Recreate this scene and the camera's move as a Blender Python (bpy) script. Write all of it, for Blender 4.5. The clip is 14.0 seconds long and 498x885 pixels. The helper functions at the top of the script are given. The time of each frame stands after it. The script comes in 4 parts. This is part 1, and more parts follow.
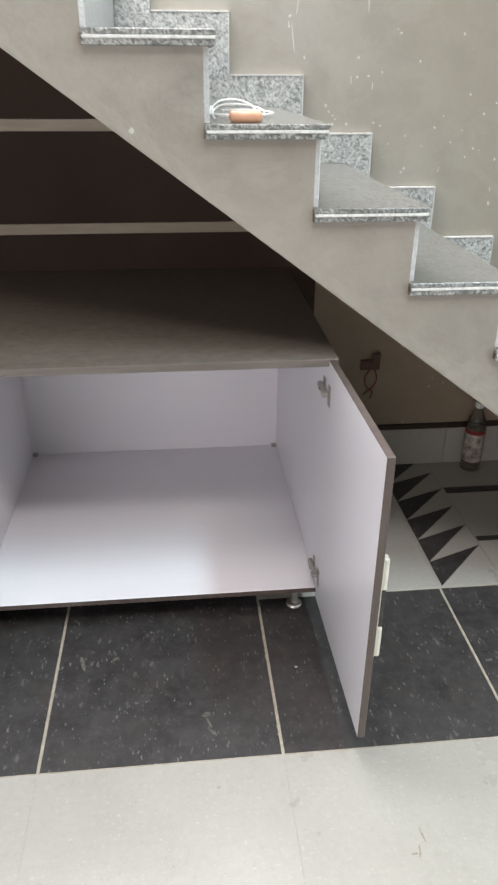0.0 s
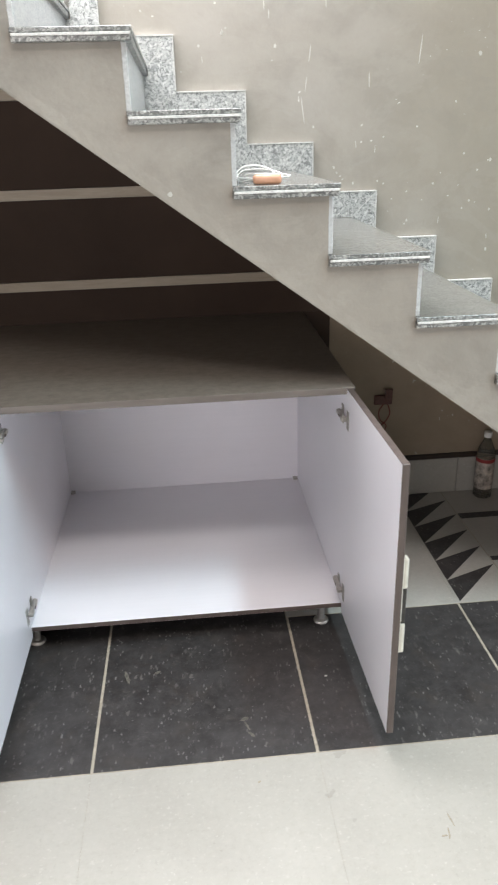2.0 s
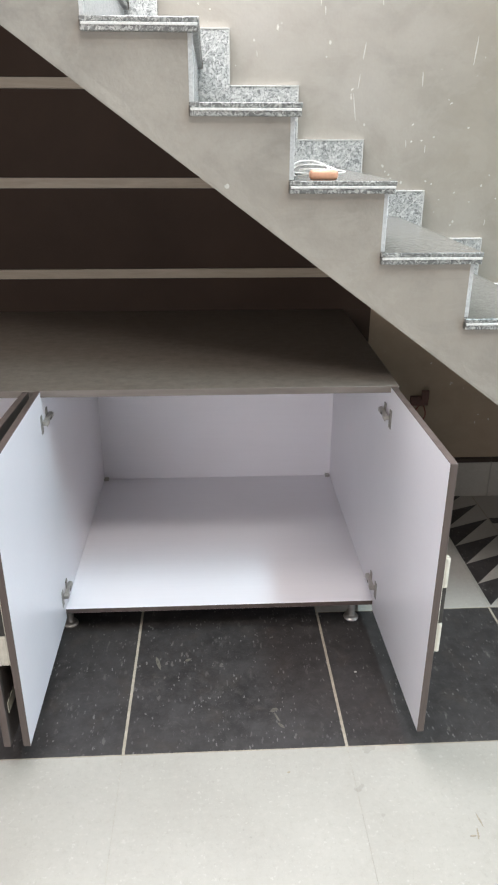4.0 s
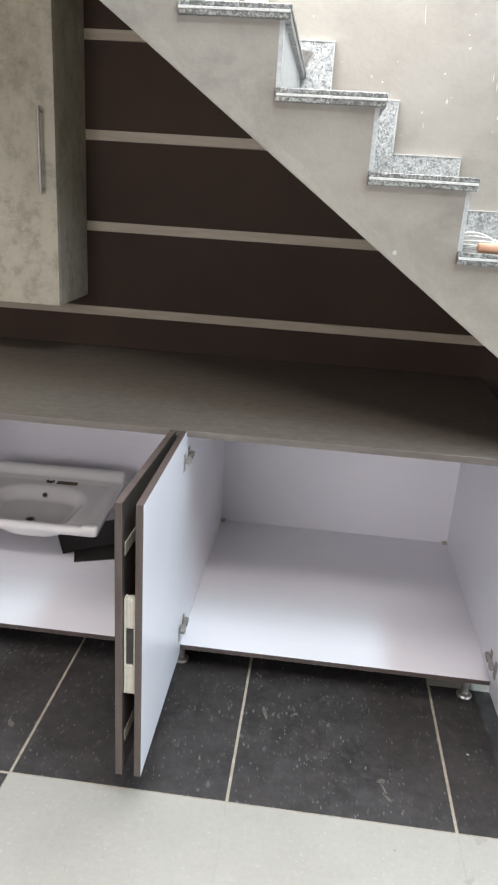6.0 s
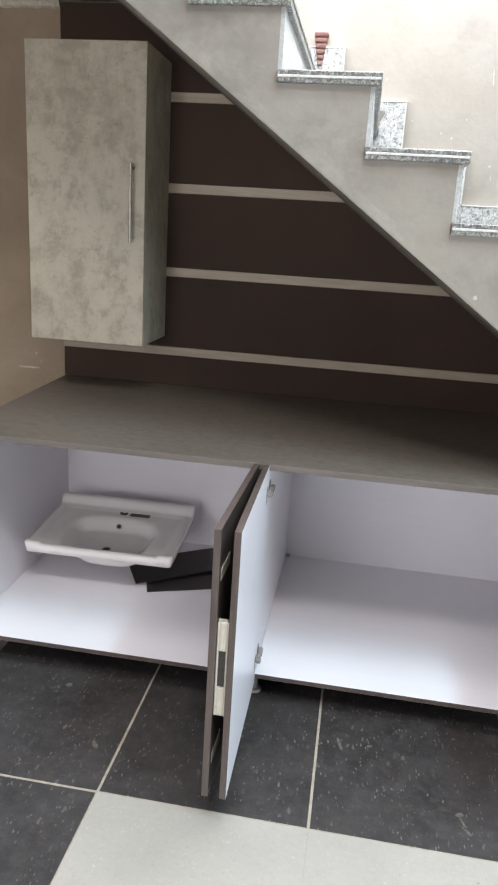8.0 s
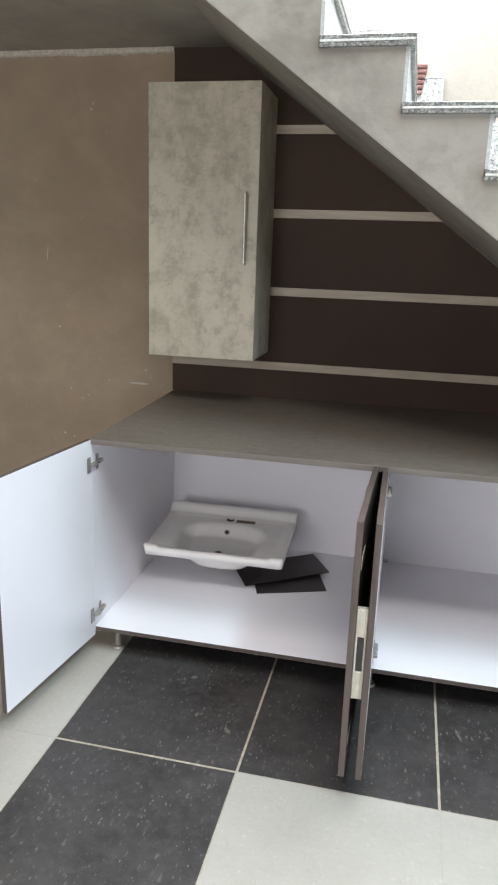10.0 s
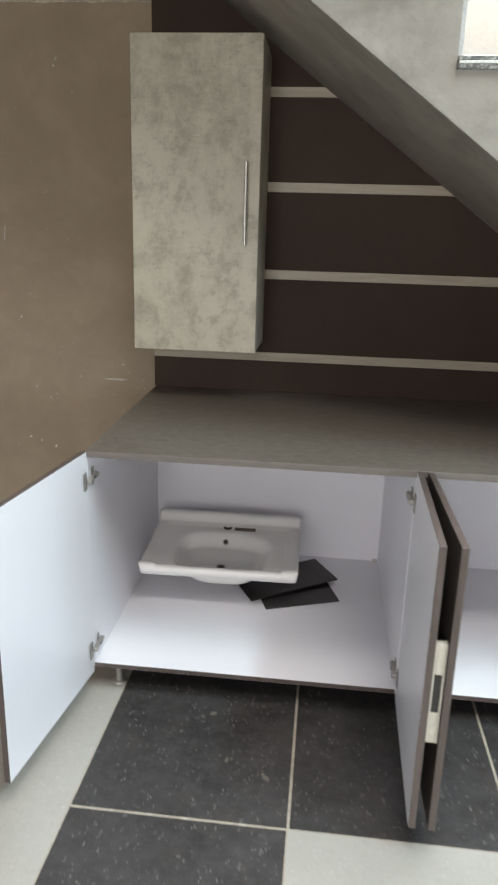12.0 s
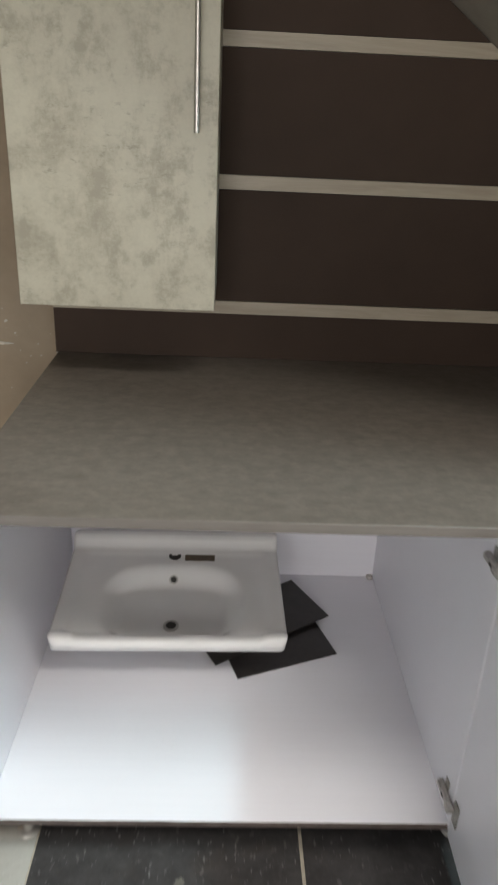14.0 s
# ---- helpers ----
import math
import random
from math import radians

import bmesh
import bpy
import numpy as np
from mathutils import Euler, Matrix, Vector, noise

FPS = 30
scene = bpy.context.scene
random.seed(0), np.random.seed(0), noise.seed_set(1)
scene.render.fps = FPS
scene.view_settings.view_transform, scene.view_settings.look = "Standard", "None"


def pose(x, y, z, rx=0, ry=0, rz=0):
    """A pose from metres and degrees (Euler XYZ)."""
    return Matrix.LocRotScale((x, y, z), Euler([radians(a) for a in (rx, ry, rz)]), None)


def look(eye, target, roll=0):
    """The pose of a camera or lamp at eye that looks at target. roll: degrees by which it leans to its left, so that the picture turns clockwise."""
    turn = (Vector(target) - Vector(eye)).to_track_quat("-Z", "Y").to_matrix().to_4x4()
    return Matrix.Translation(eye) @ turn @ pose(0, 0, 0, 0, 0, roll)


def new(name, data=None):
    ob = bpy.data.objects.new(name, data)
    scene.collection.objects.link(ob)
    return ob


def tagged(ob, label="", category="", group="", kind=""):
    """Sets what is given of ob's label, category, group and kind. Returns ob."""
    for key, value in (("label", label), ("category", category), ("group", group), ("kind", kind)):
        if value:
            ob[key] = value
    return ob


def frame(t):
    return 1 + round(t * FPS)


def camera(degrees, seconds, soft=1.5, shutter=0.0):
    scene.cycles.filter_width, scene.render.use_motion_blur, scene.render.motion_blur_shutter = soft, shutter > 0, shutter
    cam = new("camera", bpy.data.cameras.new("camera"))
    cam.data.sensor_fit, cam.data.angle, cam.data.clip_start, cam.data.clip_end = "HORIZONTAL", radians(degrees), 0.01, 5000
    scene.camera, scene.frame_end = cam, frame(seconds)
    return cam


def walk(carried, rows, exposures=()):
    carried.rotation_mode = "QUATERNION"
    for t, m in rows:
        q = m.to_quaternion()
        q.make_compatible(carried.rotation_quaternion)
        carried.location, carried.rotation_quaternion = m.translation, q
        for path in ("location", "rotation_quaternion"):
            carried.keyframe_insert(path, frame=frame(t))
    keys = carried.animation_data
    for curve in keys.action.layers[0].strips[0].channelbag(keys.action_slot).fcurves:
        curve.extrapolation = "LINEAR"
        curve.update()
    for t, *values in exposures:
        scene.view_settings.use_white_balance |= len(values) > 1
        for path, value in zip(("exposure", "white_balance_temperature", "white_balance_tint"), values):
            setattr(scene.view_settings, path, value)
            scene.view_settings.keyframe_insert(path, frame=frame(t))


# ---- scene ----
cam = camera(38.7, 14.0, soft=2.1, shutter=0.4)
PATH = [
    (0, (0.004, 0.015, 1.524), (0.183, 1.782, 0.603), 0.3),
    (0.5, (-0.014, -0.073, 1.544), (0.076, 1.724, 0.67), -0.2),
    (1, (0.033, -0.145, 1.53), (0.044, 1.652, 0.651), -1.6),
    (1.5, (0.03, -0.166, 1.522), (0.078, 1.634, 0.651), -1.9),
    (2, (-0.058, -0.198, 1.532), (0.09, 1.638, 0.751), -1.8),
    (2.2, (-0.093, -0.209, 1.531), (0.041, 1.621, 0.735), -1.7),
    (4.3, (-0.14, -0.211, 1.526), (-0.044, 1.625, 0.74), 0.6),
    (4.5, (-0.152, -0.209, 1.529), (-0.061, 1.628, 0.744), 1.0),
    (5, (-0.188, -0.21, 1.531), (-0.186, 1.638, 0.767), 2.5),
    (5.5, (-0.229, -0.217, 1.537), (-0.324, 1.642, 0.808), 3.5),
    (6, (-0.263, -0.233, 1.548), (-0.429, 1.644, 0.876), 3.7),
    (6.5, (-0.288, -0.229, 1.549), (-0.469, 1.654, 0.899), 3.4),
    (7, (-0.323, -0.284, 1.556), (-0.555, 1.599, 0.921), 3.9),
    (7.2, (-0.339, -0.289, 1.555), (-0.635, 1.586, 0.926), 4.0),
    (9.3, (-0.514, -0.518, 1.529), (-0.738, 1.412, 1.056), 2.6),
    (9.5, (-0.544, -0.532, 1.526), (-0.83, 1.383, 1.026), 2.7),
    (10, (-0.595, -0.567, 1.524), (-1.01, 1.322, 1.015), 2.0),
    (10.5, (-0.679, -0.552, 1.522), (-0.99, 1.372, 1.075), 1.9),
    (11, (-0.814, -0.491, 1.526), (-1.019, 1.436, 1.029), 1.9),
    (11.5, (-0.928, -0.445, 1.507), (-1.041, 1.491, 1.019), 1.6),
    (12, (-0.969, -0.311, 1.52), (-1.165, 1.599, 0.961), 1.7),
    (12.5, (-1.001, -0.046, 1.529), (-1.294, 1.854, 0.979), -1.1),
    (13, (-1.014, 0.118, 1.498), (-1.302, 1.976, 0.817), -0.8),
    (13.5, (-1.077, 0.335, 1.494), (-1.175, 2.163, 0.688), 0.4),
    (14, (-1.2, 0.642, 1.49), (-1.125, 2.475, 0.694), 2.7),
]
EXPOSURES = [(0.0, -0.14, 6670, 15), (2.2, -0.05, 6640, 15), (5.0, -0.06, 6520, 15), (9.5, 0.05, 6380, 13), (12.0, 0.03, 6470, 10), (12.5, -0.04, 6510, 10), (13.0, -0.09, 6520, 10), (13.4, -0.04, 6570, 10), (14.0, 0.10, 6580, 9)]
walk(cam, [(t, look(eye, target, roll)) for t, eye, target, roll in PATH], EXPOSURES)

# ---------------------------------------------------------------- world and light
world = bpy.data.worlds.new("sky")
scene.world = world
world.use_nodes = True
wn = world.node_tree
sky = wn.nodes.new("ShaderNodeTexSky")
sky.sky_type, sky.sun_disc = "NISHITA", False
sky.sun_elevation, sky.sun_rotation = radians(50), radians(120)
wn.links.new(sky.outputs[0], wn.nodes["Background"].inputs[0])
wn.nodes["Background"].inputs[1].default_value = 0.12


def opening_light(name, width, height, m, watts, colour):
    lamp = bpy.data.lights.new(name, "AREA")
    lamp.shape, lamp.size, lamp.size_y = "RECTANGLE", width, height
    lamp.energy, lamp.color = watts, colour
    ob = new(name, lamp)
    ob.matrix_world = m
    return ob


ROOM_X0, ROOM_X1, ROOM_Y0, WALL_Y, HALL_Z, ROOF_Z = -4.0, 5.0, -3.4, 2.68, 7.0, 3.4
SKY_HOLE = (2.85, 3.45, -1.8, 0.7)     # courtyard opening in the high hall roof
WELL_HOLE = (-1.9, 0.4, 1.75, 2.62)    # stairwell opening above the flight
HALL_HOLE = (-1.7, 0.9, -0.8, 1.1)     # unseen wide rooflight over the hall, added for soft fill
SOUTH_HOLE = (-0.4, 3.2, -3.3, -2.2)     # unseen rooflight behind the walk, added to light upright faces
FILL_EAST_DOOR = (-1.6, -0.4, 0.0, 2.1)     # unseen doorway, added to light faces turned to +x
FILL_WINDOW = (-2.5, -0.7, 0.9, 2.5)        # unseen window behind the walk, added as low fill


def roof_light(name, hole, z, watts, colour):
    x0, x1, y0, y1 = hole
    return opening_light(name, x1 - x0, y1 - y0, pose((x0 + x1) / 2, (y0 + y1) / 2, z), watts, colour)


roof_light("daylight_courtyard", SKY_HOLE, HALL_Z, 330, (0.62, 0.91, 0.99))
# Soft overhead fill through an added roof opening.
roof_light("hall_fill_light", HALL_HOLE, HALL_Z, 145, (1.0, 0.965, 0.89))
roof_light("daylight_stairwell", WELL_HOLE, ROOF_Z, 150, (0.94, 0.97, 0.99))
# Added roof fill for the stair face and the wall beside it.
roof_light("south_fill_light", SOUTH_HOLE, HALL_Z, 262, (1.0, 0.97, 0.91))
# Added fill through an unseen window, for upright faces and cabinet insides.
opening_light("low_fill_light", FILL_WINDOW[1] - FILL_WINDOW[0], FILL_WINDOW[3] - FILL_WINDOW[2],
              pose((FILL_WINDOW[0] + FILL_WINDOW[1]) / 2, ROOM_Y0, (FILL_WINDOW[2] + FILL_WINDOW[3]) / 2, 90, 0, 0), 76, (1.0, 0.955, 0.915))
# Added bluish side fill from an unseen doorway, for the open doors.
opening_light("east_fill_light", FILL_EAST_DOOR[1] - FILL_EAST_DOOR[0], FILL_EAST_DOOR[3] - FILL_EAST_DOOR[2],
              pose(ROOM_X1, (FILL_EAST_DOOR[0] + FILL_EAST_DOOR[1]) / 2, (FILL_EAST_DOOR[2] + FILL_EAST_DOOR[3]) / 2, 90, 0, 90), 110, (0.72, 0.88, 1.0))


# ---------------------------------------------------------------- materials
def rgba(c):
    return (c[0], c[1], c[2], 1.0)


class Mat:
    """A small node builder round one Principled surface."""

    def __init__(self, name, rough=0.5, metal=0.0, coat=0.0):
        self.m = bpy.data.materials.new(name)
        self.m.use_nodes = True
        self.t = self.m.node_tree
        self.p = self.t.nodes["Principled BSDF"]
        self.p.inputs["Roughness"].default_value = rough
        self.p.inputs["Metallic"].default_value = metal
        self.p.inputs["Coat Weight"].default_value = coat
        self.geo = self.t.nodes.new("ShaderNodeNewGeometry")

    def node(self, kind, **kw):
        n = self.t.nodes.new(kind)
        for k, v in kw.items():
            n.inputs[k].default_value = v
        return n

    def link(self, a, b):
        self.t.links.new(a, b)

    def where(self, scale=(1, 1, 1)):
        n = self.node("ShaderNodeVectorMath")
        n.operation = "MULTIPLY"
        self.link(self.geo.outputs["Position"], n.inputs[0])
        n.inputs[1].default_value = scale
        return n.outputs[0]

    def noise(self, scale, detail=4, stretch=(1, 1, 1), rough=0.6, distort=0.0):
        n = self.node("ShaderNodeTexNoise", Scale=scale, Detail=detail, Roughness=rough, Distortion=distort)
        self.link(self.where(stretch), n.inputs["Vector"])
        return n.outputs["Fac"]

    def cells(self, scale, stretch=(1, 1, 1), out="Distance"):
        n = self.node("ShaderNodeTexVoronoi", Scale=scale)
        self.link(self.where(stretch), n.inputs["Vector"])
        return n.outputs[out]

    def ramp(self, fac, stops, hard=False):
        n = self.node("ShaderNodeValToRGB")
        if hard:
            n.color_ramp.interpolation = "CONSTANT"
        e = n.color_ramp.elements
        while len(e) < len(stops):
            e.new(0.5)
        for k, (at, c) in enumerate(stops):
            e[k].position = at
            e[k].color = rgba(c if isinstance(c, (tuple, list)) else (c, c, c))
        self.link(fac, n.inputs[0])
        return n.outputs[0]

    def mix(self, fac, a, b, mode="MIX"):
        n = self.t.nodes.new("ShaderNodeMix")
        n.data_type, n.blend_type = "RGBA", mode
        for s, v in ((n.inputs[0], fac), (n.inputs[6], a), (n.inputs[7], b)):
            if isinstance(v, (int, float)):
                s.default_value = v
            elif isinstance(v, (tuple, list)):
                s.default_value = rgba(v)
            else:
                self.link(v, s)
        return n.outputs[2]

    def maths(self, op, a, b):
        n = self.node("ShaderNodeMath")
        n.operation = op
        for s, v in ((n.inputs[0], a), (n.inputs[1], b)):
            if isinstance(v, (int, float)):
                s.default_value = v
            else:
                self.link(v, s)
        return n.outputs[0]

    def piece(self):
        return self.t.nodes.new("ShaderNodeObjectInfo").outputs["Random"]

    def done(self, colour, bump=None, height=0.002, strength=0.5, rough=None):
        if isinstance(colour, (tuple, list)):
            self.p.inputs["Base Color"].default_value = rgba(colour)
        else:
            self.link(colour, self.p.inputs["Base Color"])
        if rough is not None:
            self.link(rough, self.p.inputs["Roughness"])
        if bump is not None:
            b = self.node("ShaderNodeBump", Strength=strength, Distance=height)
            self.link(bump, b.inputs["Height"])
            self.link(b.outputs[0], self.p.inputs["Normal"])
        return self.m


def plain(name, c, rough=0.5, metal=0.0, vary=0.12, scale=30.0, bump=0.0):
    m = Mat(name, rough, metal)
    n = m.noise(scale, 3)
    dark = tuple(v * (1 - vary) for v in c)
    light = tuple(min(1.0, v * (1 + vary)) for v in c)
    return m.done(m.ramp(n, [(0.3, dark), (0.7, light)]), n if bump else None, 0.001, bump)


def plaster(name, a, b, flecks, brown=None, smear=0.45, brown_east=None):
    m = Mat(name, 0.72)
    cloud = m.noise(1.7, 6, rough=0.62, distort=0.5)
    trowel = m.noise(5.0, 5, (1.0, 1.0, 1.3), rough=0.6, distort=0.35)
    fine = m.noise(55, 4)
    base = m.mix(m.ramp(cloud, [(0.34, 0.0), (0.66, 1.0)]), a, b)
    base = m.mix(m.maths("MULTIPLY", m.ramp(trowel, [(0.36, 1.0), (0.52, 0.0)]), smear), base, tuple(v * 0.74 for v in a))
    base = m.mix(m.maths("MULTIPLY", m.ramp(trowel, [(0.52, 0.0), (0.68, 1.0)]), 0.35), base, tuple(min(1, v * 1.14) for v in b))
    if brown:
        drift = m.ramp(m.noise(0.55, 3), [(0.40, 0.0), (0.62, 1.0)])
        base = m.mix(m.maths("MULTIPLY", drift, 0.6), base, brown)
    if brown_east:                              # browner towards +x, with an uneven edge
        split = m.node("ShaderNodeSeparateXYZ")
        m.link(m.geo.outputs["Position"], split.inputs[0])
        along = m.maths("ADD", m.maths("MULTIPLY", split.outputs[0], 0.5), m.maths("MULTIPLY", m.noise(1.3, 4), 0.35))
        base = m.mix(m.ramp(along, [(0.40, 0.0), (0.80, 0.62)]), base, brown_east)
    base = m.mix(m.maths("MULTIPLY", fine, 0.2), base, tuple(v * 0.62 for v in a))
    swipe = m.noise(2.6, 7, (1.0, 1.0, 1.5), rough=0.7, distort=0.7)
    base = m.mix(m.maths("MULTIPLY", m.ramp(swipe, [(0.52, 0.0), (0.56, 1.0)]), smear * 0.14), base, tuple(min(1, v * 1.22) for v in b))
    base = m.mix(m.maths("MULTIPLY", m.ramp(swipe, [(0.40, 1.0), (0.44, 0.0)]), smear * 0.20), base, tuple(v * 0.72 for v in a))
    if flecks:
        warp = m.node("ShaderNodeTexNoise", Scale=14.0, Detail=3.0)
        m.link(m.where(), warp.inputs["Vector"])
        add = m.node("ShaderNodeVectorMath")
        add.operation = "MULTIPLY_ADD"
        m.link(warp.outputs["Color"], add.inputs[0])
        add.inputs[1].default_value = (0.10, 0.10, 0.16)
        m.link(m.where((1, 1, 0.8)), add.inputs[2])
        dots = m.node("ShaderNodeTexVoronoi", Scale=15.0)
        m.link(add.outputs[0], dots.inputs["Vector"])
        near = m.ramp(m.noise(1.5, 2), [(0.50, 0.0), (0.58, 1.0)])
        spot = m.ramp(dots.outputs["Distance"], [(0.045, 1.0), (0.085, 0.0)])
        small = m.ramp(m.cells(38), [(0.05, 1.0), (0.09, 0.0)])
        some = m.ramp(m.noise(2.6, 2), [(0.55, 0.0), (0.62, 1.0)])
        white = m.maths("MAXIMUM", m.maths("MULTIPLY", spot, near), m.maths("MULTIPLY", small, some))
        base = m.mix(m.maths("MULTIPLY", white, flecks), base, (0.74, 0.73, 0.69))
    return m.done(base, m.maths("ADD", m.maths("MULTIPLY", fine, 0.6), m.maths("ADD", trowel, swipe)), 0.006, 0.26)


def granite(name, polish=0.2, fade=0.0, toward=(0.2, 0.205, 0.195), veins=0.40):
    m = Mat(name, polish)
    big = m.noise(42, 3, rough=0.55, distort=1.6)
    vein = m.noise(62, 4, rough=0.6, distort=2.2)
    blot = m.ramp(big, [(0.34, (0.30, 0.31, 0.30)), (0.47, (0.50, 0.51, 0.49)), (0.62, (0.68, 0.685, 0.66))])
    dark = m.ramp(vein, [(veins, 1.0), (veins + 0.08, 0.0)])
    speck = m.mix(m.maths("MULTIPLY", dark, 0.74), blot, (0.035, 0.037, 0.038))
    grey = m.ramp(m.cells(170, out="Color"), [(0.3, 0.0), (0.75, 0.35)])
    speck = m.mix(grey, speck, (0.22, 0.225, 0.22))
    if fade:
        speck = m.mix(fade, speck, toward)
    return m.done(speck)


def laminate_concrete(name):
    m = Mat(name, 0.45)
    cloud = m.noise(3.6, 4, (1.0, 1.0, 0.8), rough=0.5)
    patch = m.noise(10, 8, (1.15, 1.15, 0.68), rough=0.66)
    fray = m.noise(22, 8, (1.0, 1.0, 1.1), rough=0.75)
    pits = m.noise(44, 5, (0.7, 0.7, 1.2), rough=0.75)
    where = m.ramp(m.noise(4.1, 4, rough=0.6), [(0.47, 0.0), (0.60, 1.0)])
    fine = m.noise(170, 2)
    dark, mid, pale = (0.300, 0.270, 0.208), (0.440, 0.406, 0.322), (0.565, 0.530, 0.430)
    base = m.ramp(cloud, [(0.34, mid), (0.66, tuple(v * 0.96 for v in pale))])
    shade = m.maths("ADD", m.maths("MULTIPLY", patch, 0.6), m.maths("MULTIPLY", fray, 0.4))
    base = m.mix(m.maths("MULTIPLY", m.ramp(shade, [(0.42, 1.0), (0.51, 0.0)]), 0.66), base, dark)
    base = m.mix(m.maths("MULTIPLY", m.ramp(shade, [(0.51, 0.0), (0.58, 1.0)]), 0.60), base, pale)
    base = m.mix(m.maths("MULTIPLY", m.maths("MULTIPLY", m.ramp(pits, [(0.34, 1.0), (0.44, 0.0)]), where), 0.45), base, tuple(v * 0.5 for v in dark))
    base = m.mix(m.maths("MULTIPLY", fine, 0.12), base, dark)
    return m.done(base, patch, 0.0006, 0.2)


def laminate_wood(name, a, b, along=0, rough=0.42):
    m = Mat(name, rough)
    s = [14.0, 14.0, 14.0]
    s[along] = 1.3
    grain = m.noise(2.2, 6, tuple(s), rough=0.7, distort=0.5)
    cloud = m.noise(4, 4)
    base = m.ramp(grain, [(0.33, a), (0.66, b)])
    base = m.mix(m.maths("MULTIPLY", cloud, 0.3), base, tuple(v * 0.65 for v in a))
    return m.done(base, grain, 0.0005, 0.25)


def worktop_laminate():
    m = Mat("grey_wood_worktop", 0.42)
    grain = m.noise(2.6, 6, (7.0, 15.0, 15.0), rough=0.75, distort=0.3)
    patch = m.noise(30, 5, (0.9, 1, 1), rough=0.8)
    base = m.ramp(grain, [(0.33, (0.118, 0.098, 0.083)), (0.66, (0.172, 0.147, 0.127))])
    base = m.mix(m.maths("MULTIPLY", m.ramp(patch, [(0.45, 0.0), (0.66, 1.0)]), 0.5), base, (0.225, 0.194, 0.166))
    return m.done(base, patch, 0.0005, 0.2)


def tile_dark():
    m = Mat("slate_tile", 0.36)
    cloud = m.noise(6, 5, rough=0.7)
    mid = m.noise(24, 5, rough=0.75)
    base = m.ramp(cloud, [(0.3, (0.024, 0.0212, 0.0214)), (0.7, (0.050, 0.0445, 0.0448))])
    base = m.mix(m.maths("MULTIPLY", m.ramp(mid, [(0.42, 0.0), (0.72, 1.0)]), 0.6), base, (0.074, 0.071, 0.069))
    warm = m.ramp(m.noise(9, 4), [(0.56, 0.0), (0.75, 1.0)])
    base = m.mix(m.maths("MULTIPLY", warm, 0.4), base, (0.075, 0.058, 0.045))
    def flakes(scale, stretch, most, bend):
        warp = m.node("ShaderNodeTexNoise", Scale=scale * 1.3, Detail=3.0)
        m.link(m.where(), warp.inputs["Vector"])
        shift = m.node("ShaderNodeVectorMath")
        shift.operation = "MULTIPLY_ADD"
        m.link(warp.outputs["Color"], shift.inputs[0])
        shift.inputs[1].default_value = (bend / scale, bend / scale, 0)
        m.link(m.where(stretch), shift.inputs[2])
        v = m.node("ShaderNodeTexVoronoi", Scale=scale)
        m.link(shift.outputs[0], v.inputs["Vector"])
        rnd = m.node("ShaderNodeSeparateColor")
        m.link(v.outputs["Color"], rnd.inputs[0])
        size = m.maths("MULTIPLY", m.maths("POWER", rnd.outputs[0], 2.4), most)
        return m.ramp(m.maths("SUBTRACT", m.maths("ADD", v.outputs["Distance"], 0.5), size), [(0.47, 1.0), (0.53, 0.0)])
    grit = flakes(75, (1.9, 0.75, 1), 0.36, 1.2)
    patchy = m.ramp(m.noise(6, 3), [(0.42, 0.15), (0.60, 1.0)])
    chip = flakes(32, (2.0, 0.75, 1), 0.31, 1.2)
    scratch = flakes(10, (2.6, 0.9, 1), 0.13, 1.0)
    gmask = m.ramp(m.noise(11, 4), [(0.42, 0.0), (0.58, 1.0)])
    base = m.mix(m.maths("MULTIPLY", m.maths("MULTIPLY", grit, gmask), 0.60), base, (0.27, 0.26, 0.25))
    base = m.mix(m.maths("MULTIPLY", m.maths("MULTIPLY", chip, patchy), 0.42), base, (0.22, 0.205, 0.19))
    base = m.mix(m.maths("MULTIPLY", scratch, 0.4), base, (0.21, 0.20, 0.18))
    base = m.mix(m.maths("MULTIPLY", m.piece(), 0.12), base, (0.07, 0.067, 0.065))
    smudge = m.ramp(m.noise(15, 6, rough=0.8, distort=1.2), [(0.56, 0.0), (0.72, 1.0)])
    base = m.mix(m.maths("MULTIPLY", smudge, 0.35), base, (0.15, 0.14, 0.125))
    return m.done(base, m.maths("ADD", mid, grit), 0.0025, 0.55, m.ramp(cloud, [(0.3, 0.40), (0.7, 0.58)]))


